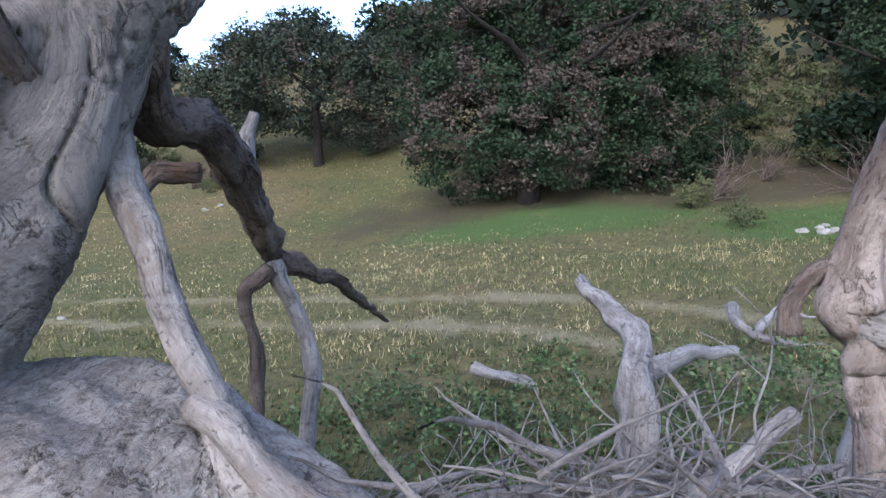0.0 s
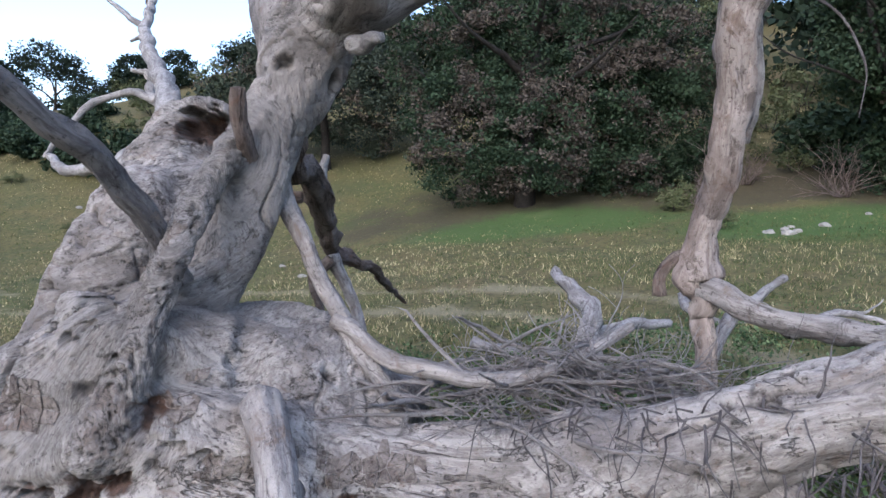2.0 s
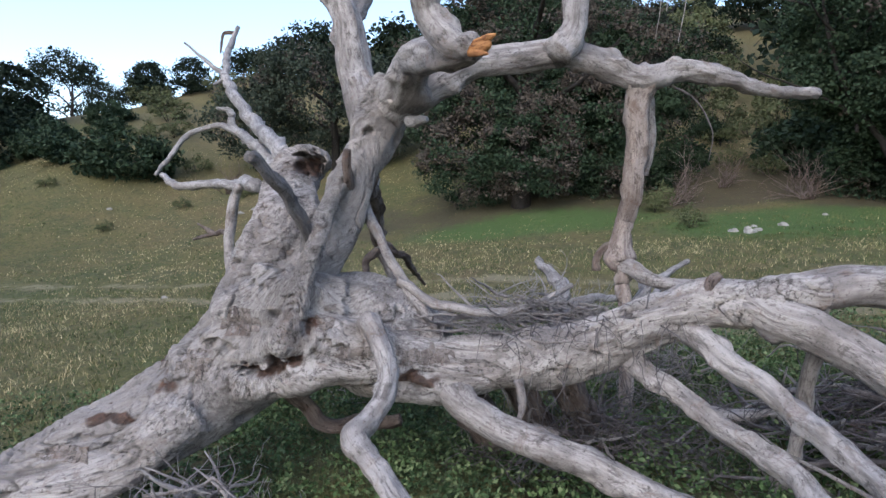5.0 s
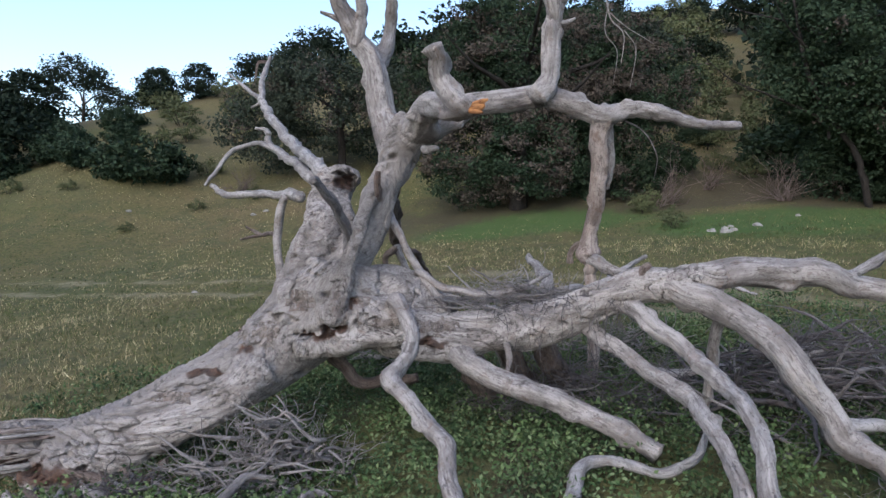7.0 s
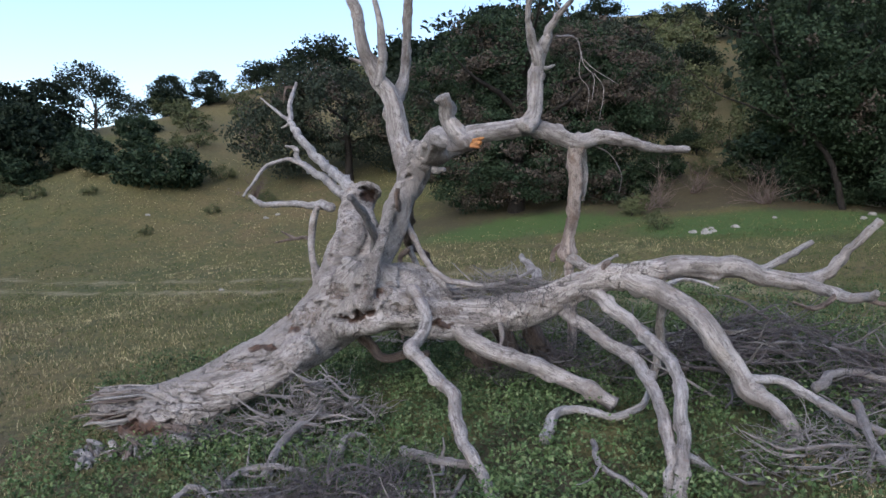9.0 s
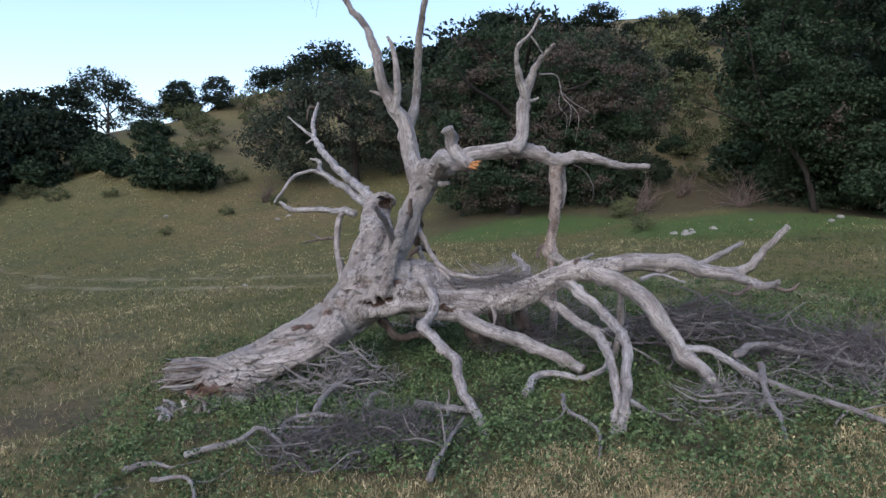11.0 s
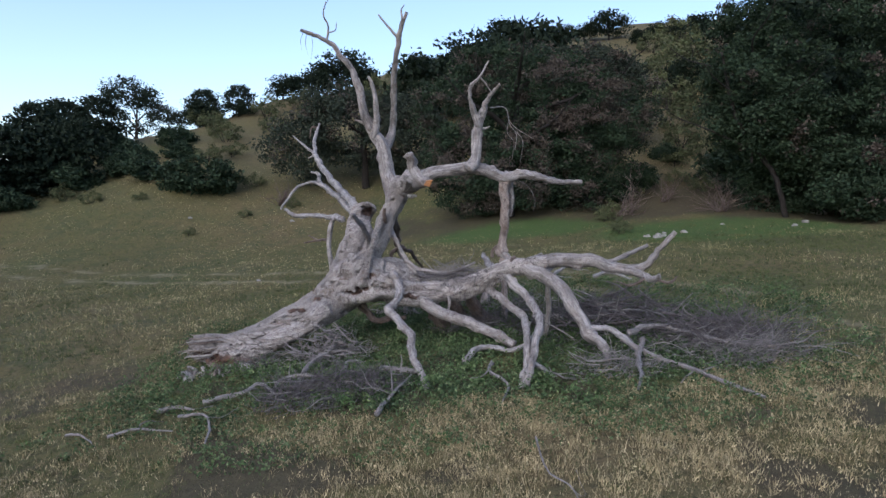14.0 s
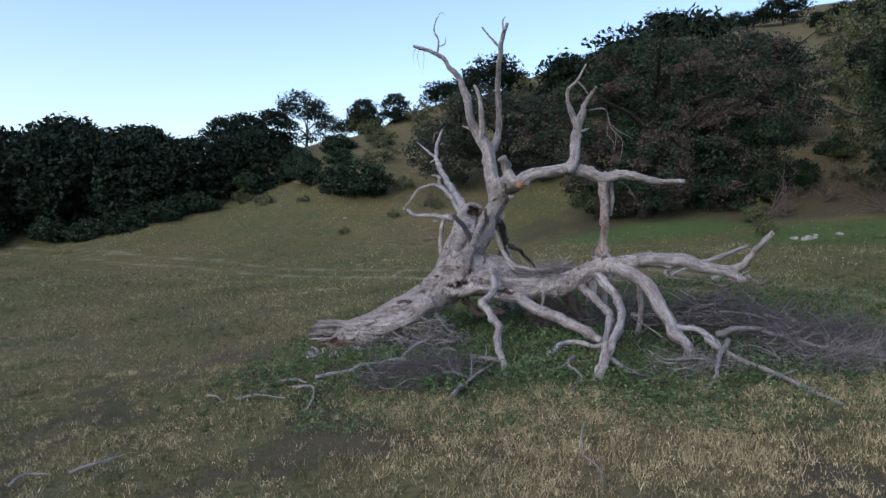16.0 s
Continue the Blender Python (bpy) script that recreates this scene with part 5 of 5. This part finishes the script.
def unit(n, up=0.0):
    d = rng.normal(size=(n, 3))
    d[:, 2] += up
    return d / np.linalg.norm(d, axis=1)[:, None]


def leaf_quads(P, size, up=0.3):
    """Four corners of a small pointed leaf at each point."""
    n = len(P)
    nor = unit(n, up)
    a = np.cross(nor, unit(n))
    a /= np.linalg.norm(a, axis=1)[:, None] + 1e-9
    b = np.cross(nor, a)
    s = (size * rng.uniform(0.6, 1.35, n))[:, None]
    fold = nor * s * 0.18
    return np.stack([P - a * s, P - b * s * 0.55 + fold, P + a * s, P + b * s * 0.55 + fold], 1).reshape(-1, 3)


def crown_points(lobes, per_clump, clump=(0.35, 0.8), shell=(0.72, 1.05)):
    """Leaf places: clumps over the shells of some ellipsoids (x, y, z, rx, ry, rz, number of clumps)."""
    out = []
    for x, y, z, rx, ry, rz, n in lobes:
        d = unit(n, 0.15)
        c = np.array((x, y, z)) + d * np.array((rx, ry, rz)) * rng.uniform(*shell, n)[:, None]
        r = rng.uniform(*clump, n)
        p = unit(n * per_clump) * (rng.random(n * per_clump) ** 0.5)[:, None]
        p = p.reshape(n, per_clump, 3) * r[:, None, None] * (1.15, 1.15, 0.7) + c[:, None]
        out.append(p.reshape(-1, 3))
    return np.vstack(out)


def tree(name, at, lobes, leaf, per_clump, mat, label, trunk=(), boughs=(), dead=None, clump=(0.35, 0.8), category="tree", group="", shell=(0.72, 1.05)):
    """A living tree. lobes, trunk and boughs are relative to its foot."""
    z0 = float(ground_z(*at))
    ob = thing(name, (*at, z0), label, category, group)
    o = np.array((*at, z0))
    P = crown_points(lobes, per_clump, clump, shell) + o
    P = P[P[:, 2] > ground_z(P[:, 0], P[:, 1]) + 0.05]
    if dead:
        share, dmat = dead
        key = np.array([noise.noise(Vector(p * 0.9)) + 0.45 * noise.noise(Vector(p * 2.3)) for p in P])
        cut = np.quantile(key, 1 - share)
        fast_mesh("dead_leaves", leaf_quads(P[key > cut], leaf * 0.9), 4, dmat, ob, "withered brown leaves")
        P = P[key <= cut]
    fast_mesh("crown", leaf_quads(P, leaf), 4, mat, ob)
    stem = None
    for kind, specs in (("trunk", trunk), ("bough", boughs)):
        for i, pts in enumerate(specs):
            q = [(p[0] + o[0], p[1] + o[1], p[2] + o[2], p[3]) for p in pts]
            v, f, gr = tube(q, 9, 0.3, 0.15, i + at[0])
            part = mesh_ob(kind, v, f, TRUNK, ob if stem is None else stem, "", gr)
            stem = part if kind == "trunk" else stem
    return ob


def oak_frame(h, r, lean=(0, 0), spread=2.5, n=6):
    """A forked trunk and its boughs."""
    lx, ly = lean
    tr = [[(0, 0, -0.3, r * 1.25), (lx * 0.3, ly * 0.3, h * 0.2, r), (lx, ly, h * 0.45, r * 0.8), (lx * 1.3, ly * 1.2, h * 0.75, r * 0.4)]]
    bo = []
    for i in range(n):
        a = i * 2.4 + 0.5
        c, s = math.cos(a), math.sin(a)
        z = h * (0.25 + 0.06 * i)
        bo.append([(lx * 0.7, ly * 0.7, z, r * 0.5), (lx + c * spread * 0.4, ly + s * spread * 0.4, z + h * 0.1, r * 0.35),
                   (lx + c * spread * 0.8, ly + s * spread * 0.8, z + h * 0.16, r * 0.2), (lx + c * spread * 1.2, ly + s * spread * 1.2, z + h * 0.28, r * 0.07)])
    return tr, bo


tr, bo = oak_frame(8, 0.3, (0.3, 0.4), 3.5, 9)
tree("oak_tree", (2.6, 20.3),
     [(1.2, 2.0, 5.0, 4.0, 3.4, 3.3, 180), (-1.9, 0.4, 2.3, 2.1, 1.9, 2.2, 150), (0.3, -0.7, 2.0, 1.7, 1.5, 1.7, 100), (-2.4, 1.6, 4.8, 2.2, 2.2, 2.4, 90), (2.0, -0.2, 2.9, 1.6, 1.4, 1.8, 80),
      (4.6, 1.6, 5.0, 2.6, 2.5, 2.0, 110), (3.6, 0.3, 3.7, 2.0, 1.6, 1.5, 70), (0.2, 2.2, 6.9, 2.1, 2.2, 1.7, 54), (3.0, 2.2, 6.5, 1.9, 2.0, 1.6, 46), (1.0, 2, 4.6, 2.8, 2.4, 2.6, 90), (5.9, 1.8, 4.0, 1.3, 1.3, 0.8, 24), (3.4, 0.6, 1.3, 1.6, 1.2, 1.2, 60), (5.2, 1.2, 1.9, 1.3, 1.1, 1.1, 36), (-1.4, 2.0, 7.4, 1.2, 1.2, 1.0, 20)],
     0.066, 130, OAK, "big oak with dark green and withered brown foliage", tr, bo, (0.34, OAK_DEAD), (0.28, 0.65), group="oaks")
tr, bo = oak_frame(6.5, 0.2, (-0.2, 0.2), 2.6, 7)
tree("oak_tree", (-5.6, 29.5),
     [(-0.5, 0, 3.6, 3.8, 3.0, 2.3, 120), (-3.8, -0.3, 2.5, 2.5, 2.2, 2.1, 64), (2.6, -0.3, 3.2, 2.4, 2.2, 2.3, 66), (-2.1, 0, 5.4, 1.6, 1.6, 1.2, 26)],
     0.085, 140, OAK_GREY, "grey-green oak with drooping crown on the slope", tr, bo, (0.1, OAK_DEAD), (0.4, 0.9), group="oaks")
tr, bo = oak_frame(8, 0.25, (0.5, 0), 3.0, 7)
tree("oak_tree", (7.6, 29.5),
     [(0, 0, 3.6, 3.4, 2.8, 2.6, 120), (2.6, 0, 3.4, 2.2, 2.0, 2.2, 60), (-2.4, 0, 3.8, 2.4, 2.2, 2.4, 60), (0.6, 0, 5.4, 1.8, 1.8, 1.3, 34), (2.2, 0, 5.0, 1.2, 1.2, 1.0, 18)],
     0.085, 140, OAK_GREY, "dusky oak standing behind the big oak", tr, bo, (0.12, OAK_DEAD), (0.4, 0.9), group="oaks")
tr, bo = oak_frame(9, 0.1, (-2.4, -0.3), 3.0, 8)
tree("oak_tree", (14.2, 17.2),
     [(1.2, 0.5, 7.0, 4.4, 3.6, 4.2, 160), (-1.3, 0, 5.4, 2.3, 2.2, 2.4, 70), (3.6, -0.8, 3.0, 3.0, 2.6, 2.8, 120), (-0.9, 0.3, 4.0, 2.2, 2.0, 1.7, 80), (0.8, 0.8, 3.0, 1.8, 1.6, 1.4, 60), (2.2, -1.6, 1.4, 1.9, 1.4, 1.5, 90), (0.6, 1.6, 1.6, 1.8, 1.4, 1.6, 60), (7.0, -1.5, 2.0, 2.4, 2.0, 2.2, 80), (4.6, -1.0, 1.6, 2.2, 1.6, 1.7, 70), (0.5, 0.3, 10.0, 3.4, 3.0, 2.6, 80), (4.5, 0, 8, 3, 3, 3, 70)],
     0.075, 170, OAK, "large dark green oak beside the pasture", tr, bo, (0.06, OAK_DEAD), (0.35, 0.85), group="oaks")


# far trees: three kinds, each copied along the valley edge and the ridge
def far_kind(at, lobes, leaf, per, mat, label, h, r, name="far_oak", group="far trees", n=4):
    tr, bo = oak_frame(h, r, (0.2, 0), h * 0.3, n)
    return tree(name, at, lobes, leaf, per, mat, label, tr, bo, None, (0.6, 1.4), "tree", group)


def copies(ob, spots, seed=0, sink=0.15):
    r = random.Random(seed)
    for x, y, s in spots:
        m = Matrix.LocRotScale((x, y, float(ground_z(x, y)) - sink), Euler((0, 0, r.uniform(0, 6.28))), (s * r.uniform(0.9, 1.15), s * r.uniform(0.9, 1.15), s * r.uniform(0.9, 1.1)))
        copy_thing(ob, m)


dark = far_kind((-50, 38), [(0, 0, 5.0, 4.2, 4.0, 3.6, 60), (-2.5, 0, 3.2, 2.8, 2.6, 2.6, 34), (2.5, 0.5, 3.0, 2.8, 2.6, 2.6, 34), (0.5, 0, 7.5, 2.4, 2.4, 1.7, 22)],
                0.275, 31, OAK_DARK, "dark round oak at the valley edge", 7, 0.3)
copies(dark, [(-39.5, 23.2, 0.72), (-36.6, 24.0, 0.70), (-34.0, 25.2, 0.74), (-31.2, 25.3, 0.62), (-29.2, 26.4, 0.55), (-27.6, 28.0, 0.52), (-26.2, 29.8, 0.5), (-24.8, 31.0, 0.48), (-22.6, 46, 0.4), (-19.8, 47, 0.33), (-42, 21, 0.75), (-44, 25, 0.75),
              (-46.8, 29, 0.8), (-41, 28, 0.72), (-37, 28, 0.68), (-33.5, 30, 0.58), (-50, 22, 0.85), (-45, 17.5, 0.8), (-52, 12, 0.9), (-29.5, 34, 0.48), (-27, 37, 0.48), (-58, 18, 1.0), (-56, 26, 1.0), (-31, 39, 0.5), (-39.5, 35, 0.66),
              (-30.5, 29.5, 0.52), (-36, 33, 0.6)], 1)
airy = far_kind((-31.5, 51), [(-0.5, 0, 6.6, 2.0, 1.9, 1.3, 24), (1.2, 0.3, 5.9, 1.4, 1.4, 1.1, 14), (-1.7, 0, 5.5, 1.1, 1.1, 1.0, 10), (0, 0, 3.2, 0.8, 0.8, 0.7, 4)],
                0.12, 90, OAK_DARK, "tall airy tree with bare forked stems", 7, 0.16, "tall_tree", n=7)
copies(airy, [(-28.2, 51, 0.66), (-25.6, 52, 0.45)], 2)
SPRIGS = [[(0.1 * i, 0.1, -0.1, 0.06), (0.4 * i, 0.1 * i, 0.5, 0.04), (0.75 * i, 0.0, 1.1, 0.015)] for i in (-2, -1, 1, 2)]
scrub = tree("shrub", (-15.9, 28.6), [(0, 0, 0.95, 1.9, 1.6, 1.1, 60), (-1.3, 0, 0.8, 1.2, 1.1, 0.9, 28), (1.2, 0.2, 0.8, 1.2, 1.1, 0.9, 28)],
             0.125, 54, OAK, "dense dark green shrub on the slope", (), SPRIGS, None, (0.3, 0.7), "shrub", "shrubs")
copies(scrub, [(-19.8, 29.8, 0.7), (-21.6, 31.5, 0.7), (-22.6, 34, 0.75), (-19.4, 34, 0.6), (-27, 37, 0.9), (-21.5, 38, 0.7), (-24.6, 30, 0.8), (-27.5, 29.5, 0.9),
               (-35.2, 22.6, 0.7), (-32.3, 22.8, 0.7), (-30.0, 23.4, 0.7), (-28.2, 24.4, 0.7), (-26.6, 26.0, 0.65), (-38.5, 21.0, 0.8), (-41.5, 19.0, 0.9),
               (9.6, 23.6, 0.6), (12.2, 27.5, 0.45), (15.9, 25.0, 1.1), (17.0, 24.0, 1.4), (18.6, 22.6, 1.5), (15.0, 22.4, 1.0), (17.6, 20.4, 1.1), (20.5, 21, 1.6)], 3)
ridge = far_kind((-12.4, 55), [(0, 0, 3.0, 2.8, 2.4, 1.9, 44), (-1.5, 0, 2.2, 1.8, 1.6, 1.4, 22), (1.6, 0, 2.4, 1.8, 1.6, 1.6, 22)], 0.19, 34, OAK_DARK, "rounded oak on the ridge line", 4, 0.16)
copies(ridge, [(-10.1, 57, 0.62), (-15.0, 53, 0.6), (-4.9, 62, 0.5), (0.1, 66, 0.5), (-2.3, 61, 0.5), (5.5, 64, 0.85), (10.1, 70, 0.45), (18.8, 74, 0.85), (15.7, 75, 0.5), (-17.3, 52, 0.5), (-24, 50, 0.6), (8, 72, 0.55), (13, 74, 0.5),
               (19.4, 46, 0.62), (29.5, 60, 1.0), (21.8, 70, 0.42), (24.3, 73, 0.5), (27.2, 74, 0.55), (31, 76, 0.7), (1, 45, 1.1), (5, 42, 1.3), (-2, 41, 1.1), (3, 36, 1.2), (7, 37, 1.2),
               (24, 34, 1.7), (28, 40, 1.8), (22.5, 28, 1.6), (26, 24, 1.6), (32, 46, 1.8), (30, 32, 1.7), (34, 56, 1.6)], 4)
sage = tree("low_shrub", (6.7, 14.9), [(0, 0, 0.28, 0.42, 0.4, 0.34, 26)], 0.034, 46, SAGE, "small olive shrub in the pasture", (), [[(0.02 * i, 0, -0.05, 0.012), (0.1 * i, 0.03 * i, 0.2, 0.008), (0.16 * i, 0, 0.42, 0.004)] for i in (-2, -1, 1, 2)], None, (0.08, 0.18), "shrub", "small shrubs")
copies(sage, [(6.75, 18.1, 0.8), (-14.1, 23.3, 0.75), (12.5, 22.2, 1.5), (9.0, 21.9, 1.1), (-9.5, 27.0, 1.0), (-18.5, 26.6, 0.9), (6.9, 18.4, 1.3), (17, 30, 2.5), (19, 34, 3.0), (15.5, 38, 3.0), (21, 40, 3.0), (-9, 35, 2.5), (-13, 30.5, 1.5), (-17, 33, 2.0),
              (18, 26, 2.0), (16, 44, 3.0), (20, 52, 4.0), (23, 60, 4.0), (-21.5, 26.8, 1.3), (-12, 26, 0.8), (14.5, 28, 2.0), (-24, 28, 1.5), (26, 70, 5.0), (22, 66, 4.0), (-16, 35, 2.0), (-13, 37, 1.6), (-18, 39, 2.6), (-15, 42, 2.6), (-12, 45, 3.0), (-17, 46, 3.0), (-20, 42, 2.5), (-14.5, 49, 3.0), (-10, 48, 3.0), (-8, 52, 3.5), (-22, 45, 3.0), (-6, 56, 3.5),
              (11.6, 23.5, 1.2), (12.4, 26.5, 1.7), (13.9, 30, 2.2), (14.6, 33, 2.4), (16.6, 36.5, 2.8), (17.2, 41, 3.2), (19.8, 43, 3.0), (20.5, 47, 3.4), (18.4, 50, 3.6), (22.6, 54, 4.0), (24.5, 62, 4.5)], 5, 0.03)


def dead_shrub(at, h, n, label, bend):
    ob = thing("dead_shrub", (*at, float(ground_z(*at))), label, "dead shrub", "dead shrubs")
    z = float(ground_z(*at))
    pieces = []
    for i in range(n):
        pieces += twig_spray((at[0] + rng.normal(0, 0.1), at[1] + rng.normal(0, 0.1), z), (rng.normal(bend, 0.5), rng.normal(0, 0.4), 1.0), h * rng.uniform(0.6, 1.1), 0.011 * h, 5, 4)
    v, f, gr = joined(pieces)
    v[:, 2] = np.maximum(v[:, 2], ground_z(v[:, 0], v[:, 1]) - 0.02)
    mesh_ob("brushwood", v, f, WOOD_DARK, ob, "", gr)["kind"] = "stuff"


dead_shrub((7.6, 19.0), 2.3, 9, "leaning dead shrub with bare brown twigs", 0.9)
dead_shrub((8.2, 19.5), 1.5, 9, "bare brown dead shrub on the slope", 0.3)
dead_shrub((12.0, 18.6), 2.0, 22, "dense brown dead thicket below the oak", 0.0)
dead_shrub((10.2, 21.0), 1.6, 16, "thin bare shrub on the slope", 0.4)
dead_shrub((-10.4, 27.6), 1.6, 26, "brown bare shrub on the slope", 0.0)


# ---- rocks ----
def rock(at, s, seed):
    bm = bmesh.new()
    bmesh.ops.create_icosphere(bm, subdivisions=2, radius=s)
    for v in bm.verts:
        k = 1 + 0.45 * noise.noise(v.co / s * 1.1 + Vector((seed, 0, 0)))
        v.co = Vector((v.co.x * k * 1.3, v.co.y * k, v.co.z * k * 0.7))
    me = bpy.data.meshes.new("rock")
    bm.to_mesh(me)
    me.materials.append(ROCK)
    ob = new("rock", me)
    ob.location = (*at, float(ground_z(*at)) + s * 0.25)
    tagged(ob, "pale field stone half sunk in green grass", "rock", "field stones")


for i, (x, y, s) in enumerate(((8.9, 14.2, 0.11), (7.7, 13.6, 0.13), (8.0, 13.75, 0.09), (7.45, 13.9, 0.1), (8.2, 14.4, 0.07), (7.9, 14.1, 0.08), (16.1, 18.4, 0.25), (14.0, 15.4, 0.12), (13.2, 14.6, 0.1),
                               (-8.9, 24.6, 0.12), (-8.4, 24.9, 0.1), (-14.9, 25.3, 0.1), (-3.2, 13.6, 0.08), (-4.1, 15.4, 0.07), (-6.5, 11.6, 0.06), (10.9, 15.7, 0.07))):
    rock((x, y), s, i * 2.3)


# ---- grass and weeds ----
def weed_ring(x, y):
    """1 in the lush ring of weeds round the fallen tree, 0 far from it."""
    d = np.hypot((x - 0.9) / 5.2, (y - 1.6) / 3.6)
    return np.clip(1.75 - d * 1.15 + 0.3 * field(x, y, 1.4, 3), 0, 1)


def blades(x, y, h, w, lean=0.45):
    n = len(x)
    a = rng.uniform(0, 2 * np.pi, n)
    b = np.stack([np.cos(a), np.sin(a), np.zeros(n)], 1) * (w / 2)[:, None]
    t = np.stack([rng.normal(0, lean, n) * h, rng.normal(0, lean, n) * h, h], 1)
    base = np.stack([x, y, ground_z(x, y) - 0.01], 1)
    return np.stack([base - b, base + b, base + t], 1).reshape(-1, 3)


def scatter(n, x0, x1, y0, y1):
    return rng.uniform(x0, x1, n), rng.uniform(y0, y1, n)


def faded(n, x0, x1, y0, y1):
    """As scatter, thinning out towards the sides and the near edge."""
    x, y = scatter(n, x0, x1, y0, y1)
    edge = np.minimum(np.minimum(x - x0, x1 - x) / 4, np.where(y0 < 0, (y - y0) / 3.5, 1))
    keep = rng.random(n) < np.clip(edge, 0, 1)
    return x[keep], y[keep]


def tufted(x, y, per, spread):
    """Blades gathered in tufts round the given places."""
    x, y = np.repeat(x, per), np.repeat(y, per)
    return x + rng.normal(0, spread, len(x)), y + rng.normal(0, spread, len(y))


def bare(x, y):
    return rng.random(len(x)) < 0.88 / (1 + np.exp(-(bare_field(x, y) - 0.5) / 0.1))


def grow():
    dry, green, weed = [], [], []
    # near stretch
    x, y = tufted(*faded(31000, -17, 13, -9.0, 3.5), 9, 0.035)
    ring, k = weed_ring(x, y), rng.random(len(x))
    straw = 0.30 + 0.32 * np.tanh((x + 1.0) / 2.5) * (y < 0) + 0.28 * field(x, y, 1.6, 1)
    keep = ~bare(x, y) | (k < 0.12)
    pick = keep & (ring < 0.75) & (rng.random(len(x)) < straw)
    h = rng.uniform(0.04, 0.13, len(x)) * (1 + 0.45 * field(x, y, 0.8, 5))
    dry.append(blades(x[pick], y[pick], h[pick] * 0.95, rng.uniform(0.005, 0.010, pick.sum())))
    cx, cy = scatter(20000, -11, 10, -6.5, 0.5)
    ok = (rng.random(len(cx)) < 0.12 + 0.88 * np.clip(0.35 + 0.8 * field(cx, cy, 1.3, 1) + 0.45 * np.tanh((cx + 0.5) / 2) - 0.25 * np.clip(cy + 2.0, 0, 2), 0, 1)) & (weed_ring(cx, cy) < 0.7) & ~bare(cx, cy)
    tx, ty = tufted(cx[ok], cy[ok], 16, 0.055)
    dry.append(blades(tx, ty, np.repeat(rng.uniform(0.04, 0.13, ok.sum()), 16) * rng.uniform(0.5, 1.0, len(tx)), rng.uniform(0.006, 0.014, len(tx)), 0.4))
    hx, hy = tufted(cx[ok], cy[ok], 5, 0.06)
    hz = ground_z(hx, hy) + rng.uniform(0.03, 0.10, len(hx))
    heads = leaf_quads(np.stack([hx, hy, hz], 1), 0.0125, 0.2)
    pick2 = keep & ~pick & ((ring < 0.9) | (k < 0.5))
    green.append(blades(x[pick2], y[pick2], h[pick2] * 0.7, rng.uniform(0.005, 0.011, pick2.sum())))
    # middle stretch
    x, y = tufted(*faded(23000, -30, 18, 3.0, 13.0), 8, 0.05)
    dry_here = rng.random(len(x)) < 0.34 + 0.3 * field(x, y, 2.6, 2) - 0.35 * (weed_ring(x, y) > 0.3) - 0.3 * np.clip((x - 5) / 3, 0, 1)
    h = rng.uniform(0.03, 0.11, len(x)) * (1 - 0.6 * soil_mask(x, y))
    dry.append(blades(x[dry_here], y[dry_here], h[dry_here], rng.uniform(0.009, 0.018, dry_here.sum())))
    green.append(blades(x[~dry_here], y[~dry_here], h[~dry_here], rng.uniform(0.009, 0.018, (~dry_here).sum())))
    # far stretch and the foot of the hill
    x, y = tufted(*scatter(20000, -40, 24, 12.5, 34.0), 6, 0.09)
    # less straw and shorter blades where oak shade is painted on the ground
    dry_here = rng.random(len(x)) < (0.3 + 0.3 * field(x, y, 4.0, 6)) * np.clip(np.hypot((x - 11) / 7, (y - 15.5) / 4) - 0.5, 0.1, 1) * (1 - oak_shade(x, y))
    h = rng.uniform(0.03, 0.09, len(x)) * (1 - 0.6 * soil_mask(x, y)) * (1 - 0.8 * oak_shade(x, y))
    dry.append(blades(x[dry_here], y[dry_here], h[dry_here], rng.uniform(0.02, 0.04, dry_here.sum())))
    green.append(blades(x[~dry_here], y[~dry_here], h[~dry_here], rng.uniform(0.02, 0.04, (~dry_here).sum())))
    tagged(fast_mesh("dry_grass", np.vstack(dry), 3, BLADE_DRY), "straw-coloured dry grass in tufts", "grass", kind="stuff")
    tagged(fast_mesh("green_grass", np.vstack(green), 3, BLADE_GREEN), "short olive-green meadow grass", "grass", kind="stuff")
    tagged(fast_mesh("grass_heads", heads, 4, BLADE_DRY), "pale ripe seed heads over dry grass", "grass", kind="stuff")
    # leafy weeds round the tree
    cx, cy = scatter(24000, -5.5, 8.0, -3.2, 7.5)
    keep = rng.random(len(cx)) < weed_ring(cx, cy) * (0.75 + 0.5 * field(cx, cy, 0.9, 8))
    cx, cy = cx[keep], cy[keep]
    x, y = tufted(cx, cy, 14, 0.06)
    top = np.repeat(rng.uniform(0.04, 0.24, len(cx)), 14)
    z = ground_z(x, y) + rng.random(len(x)) ** 0.7 * top
    tagged(fast_mesh("broadleaf_weeds", leaf_quads(np.stack([x, y, z], 1), 0.023, 1.0), 4, WEED), "lush green leafy weeds round the dead tree", "weeds", kind="stuff")


grow()
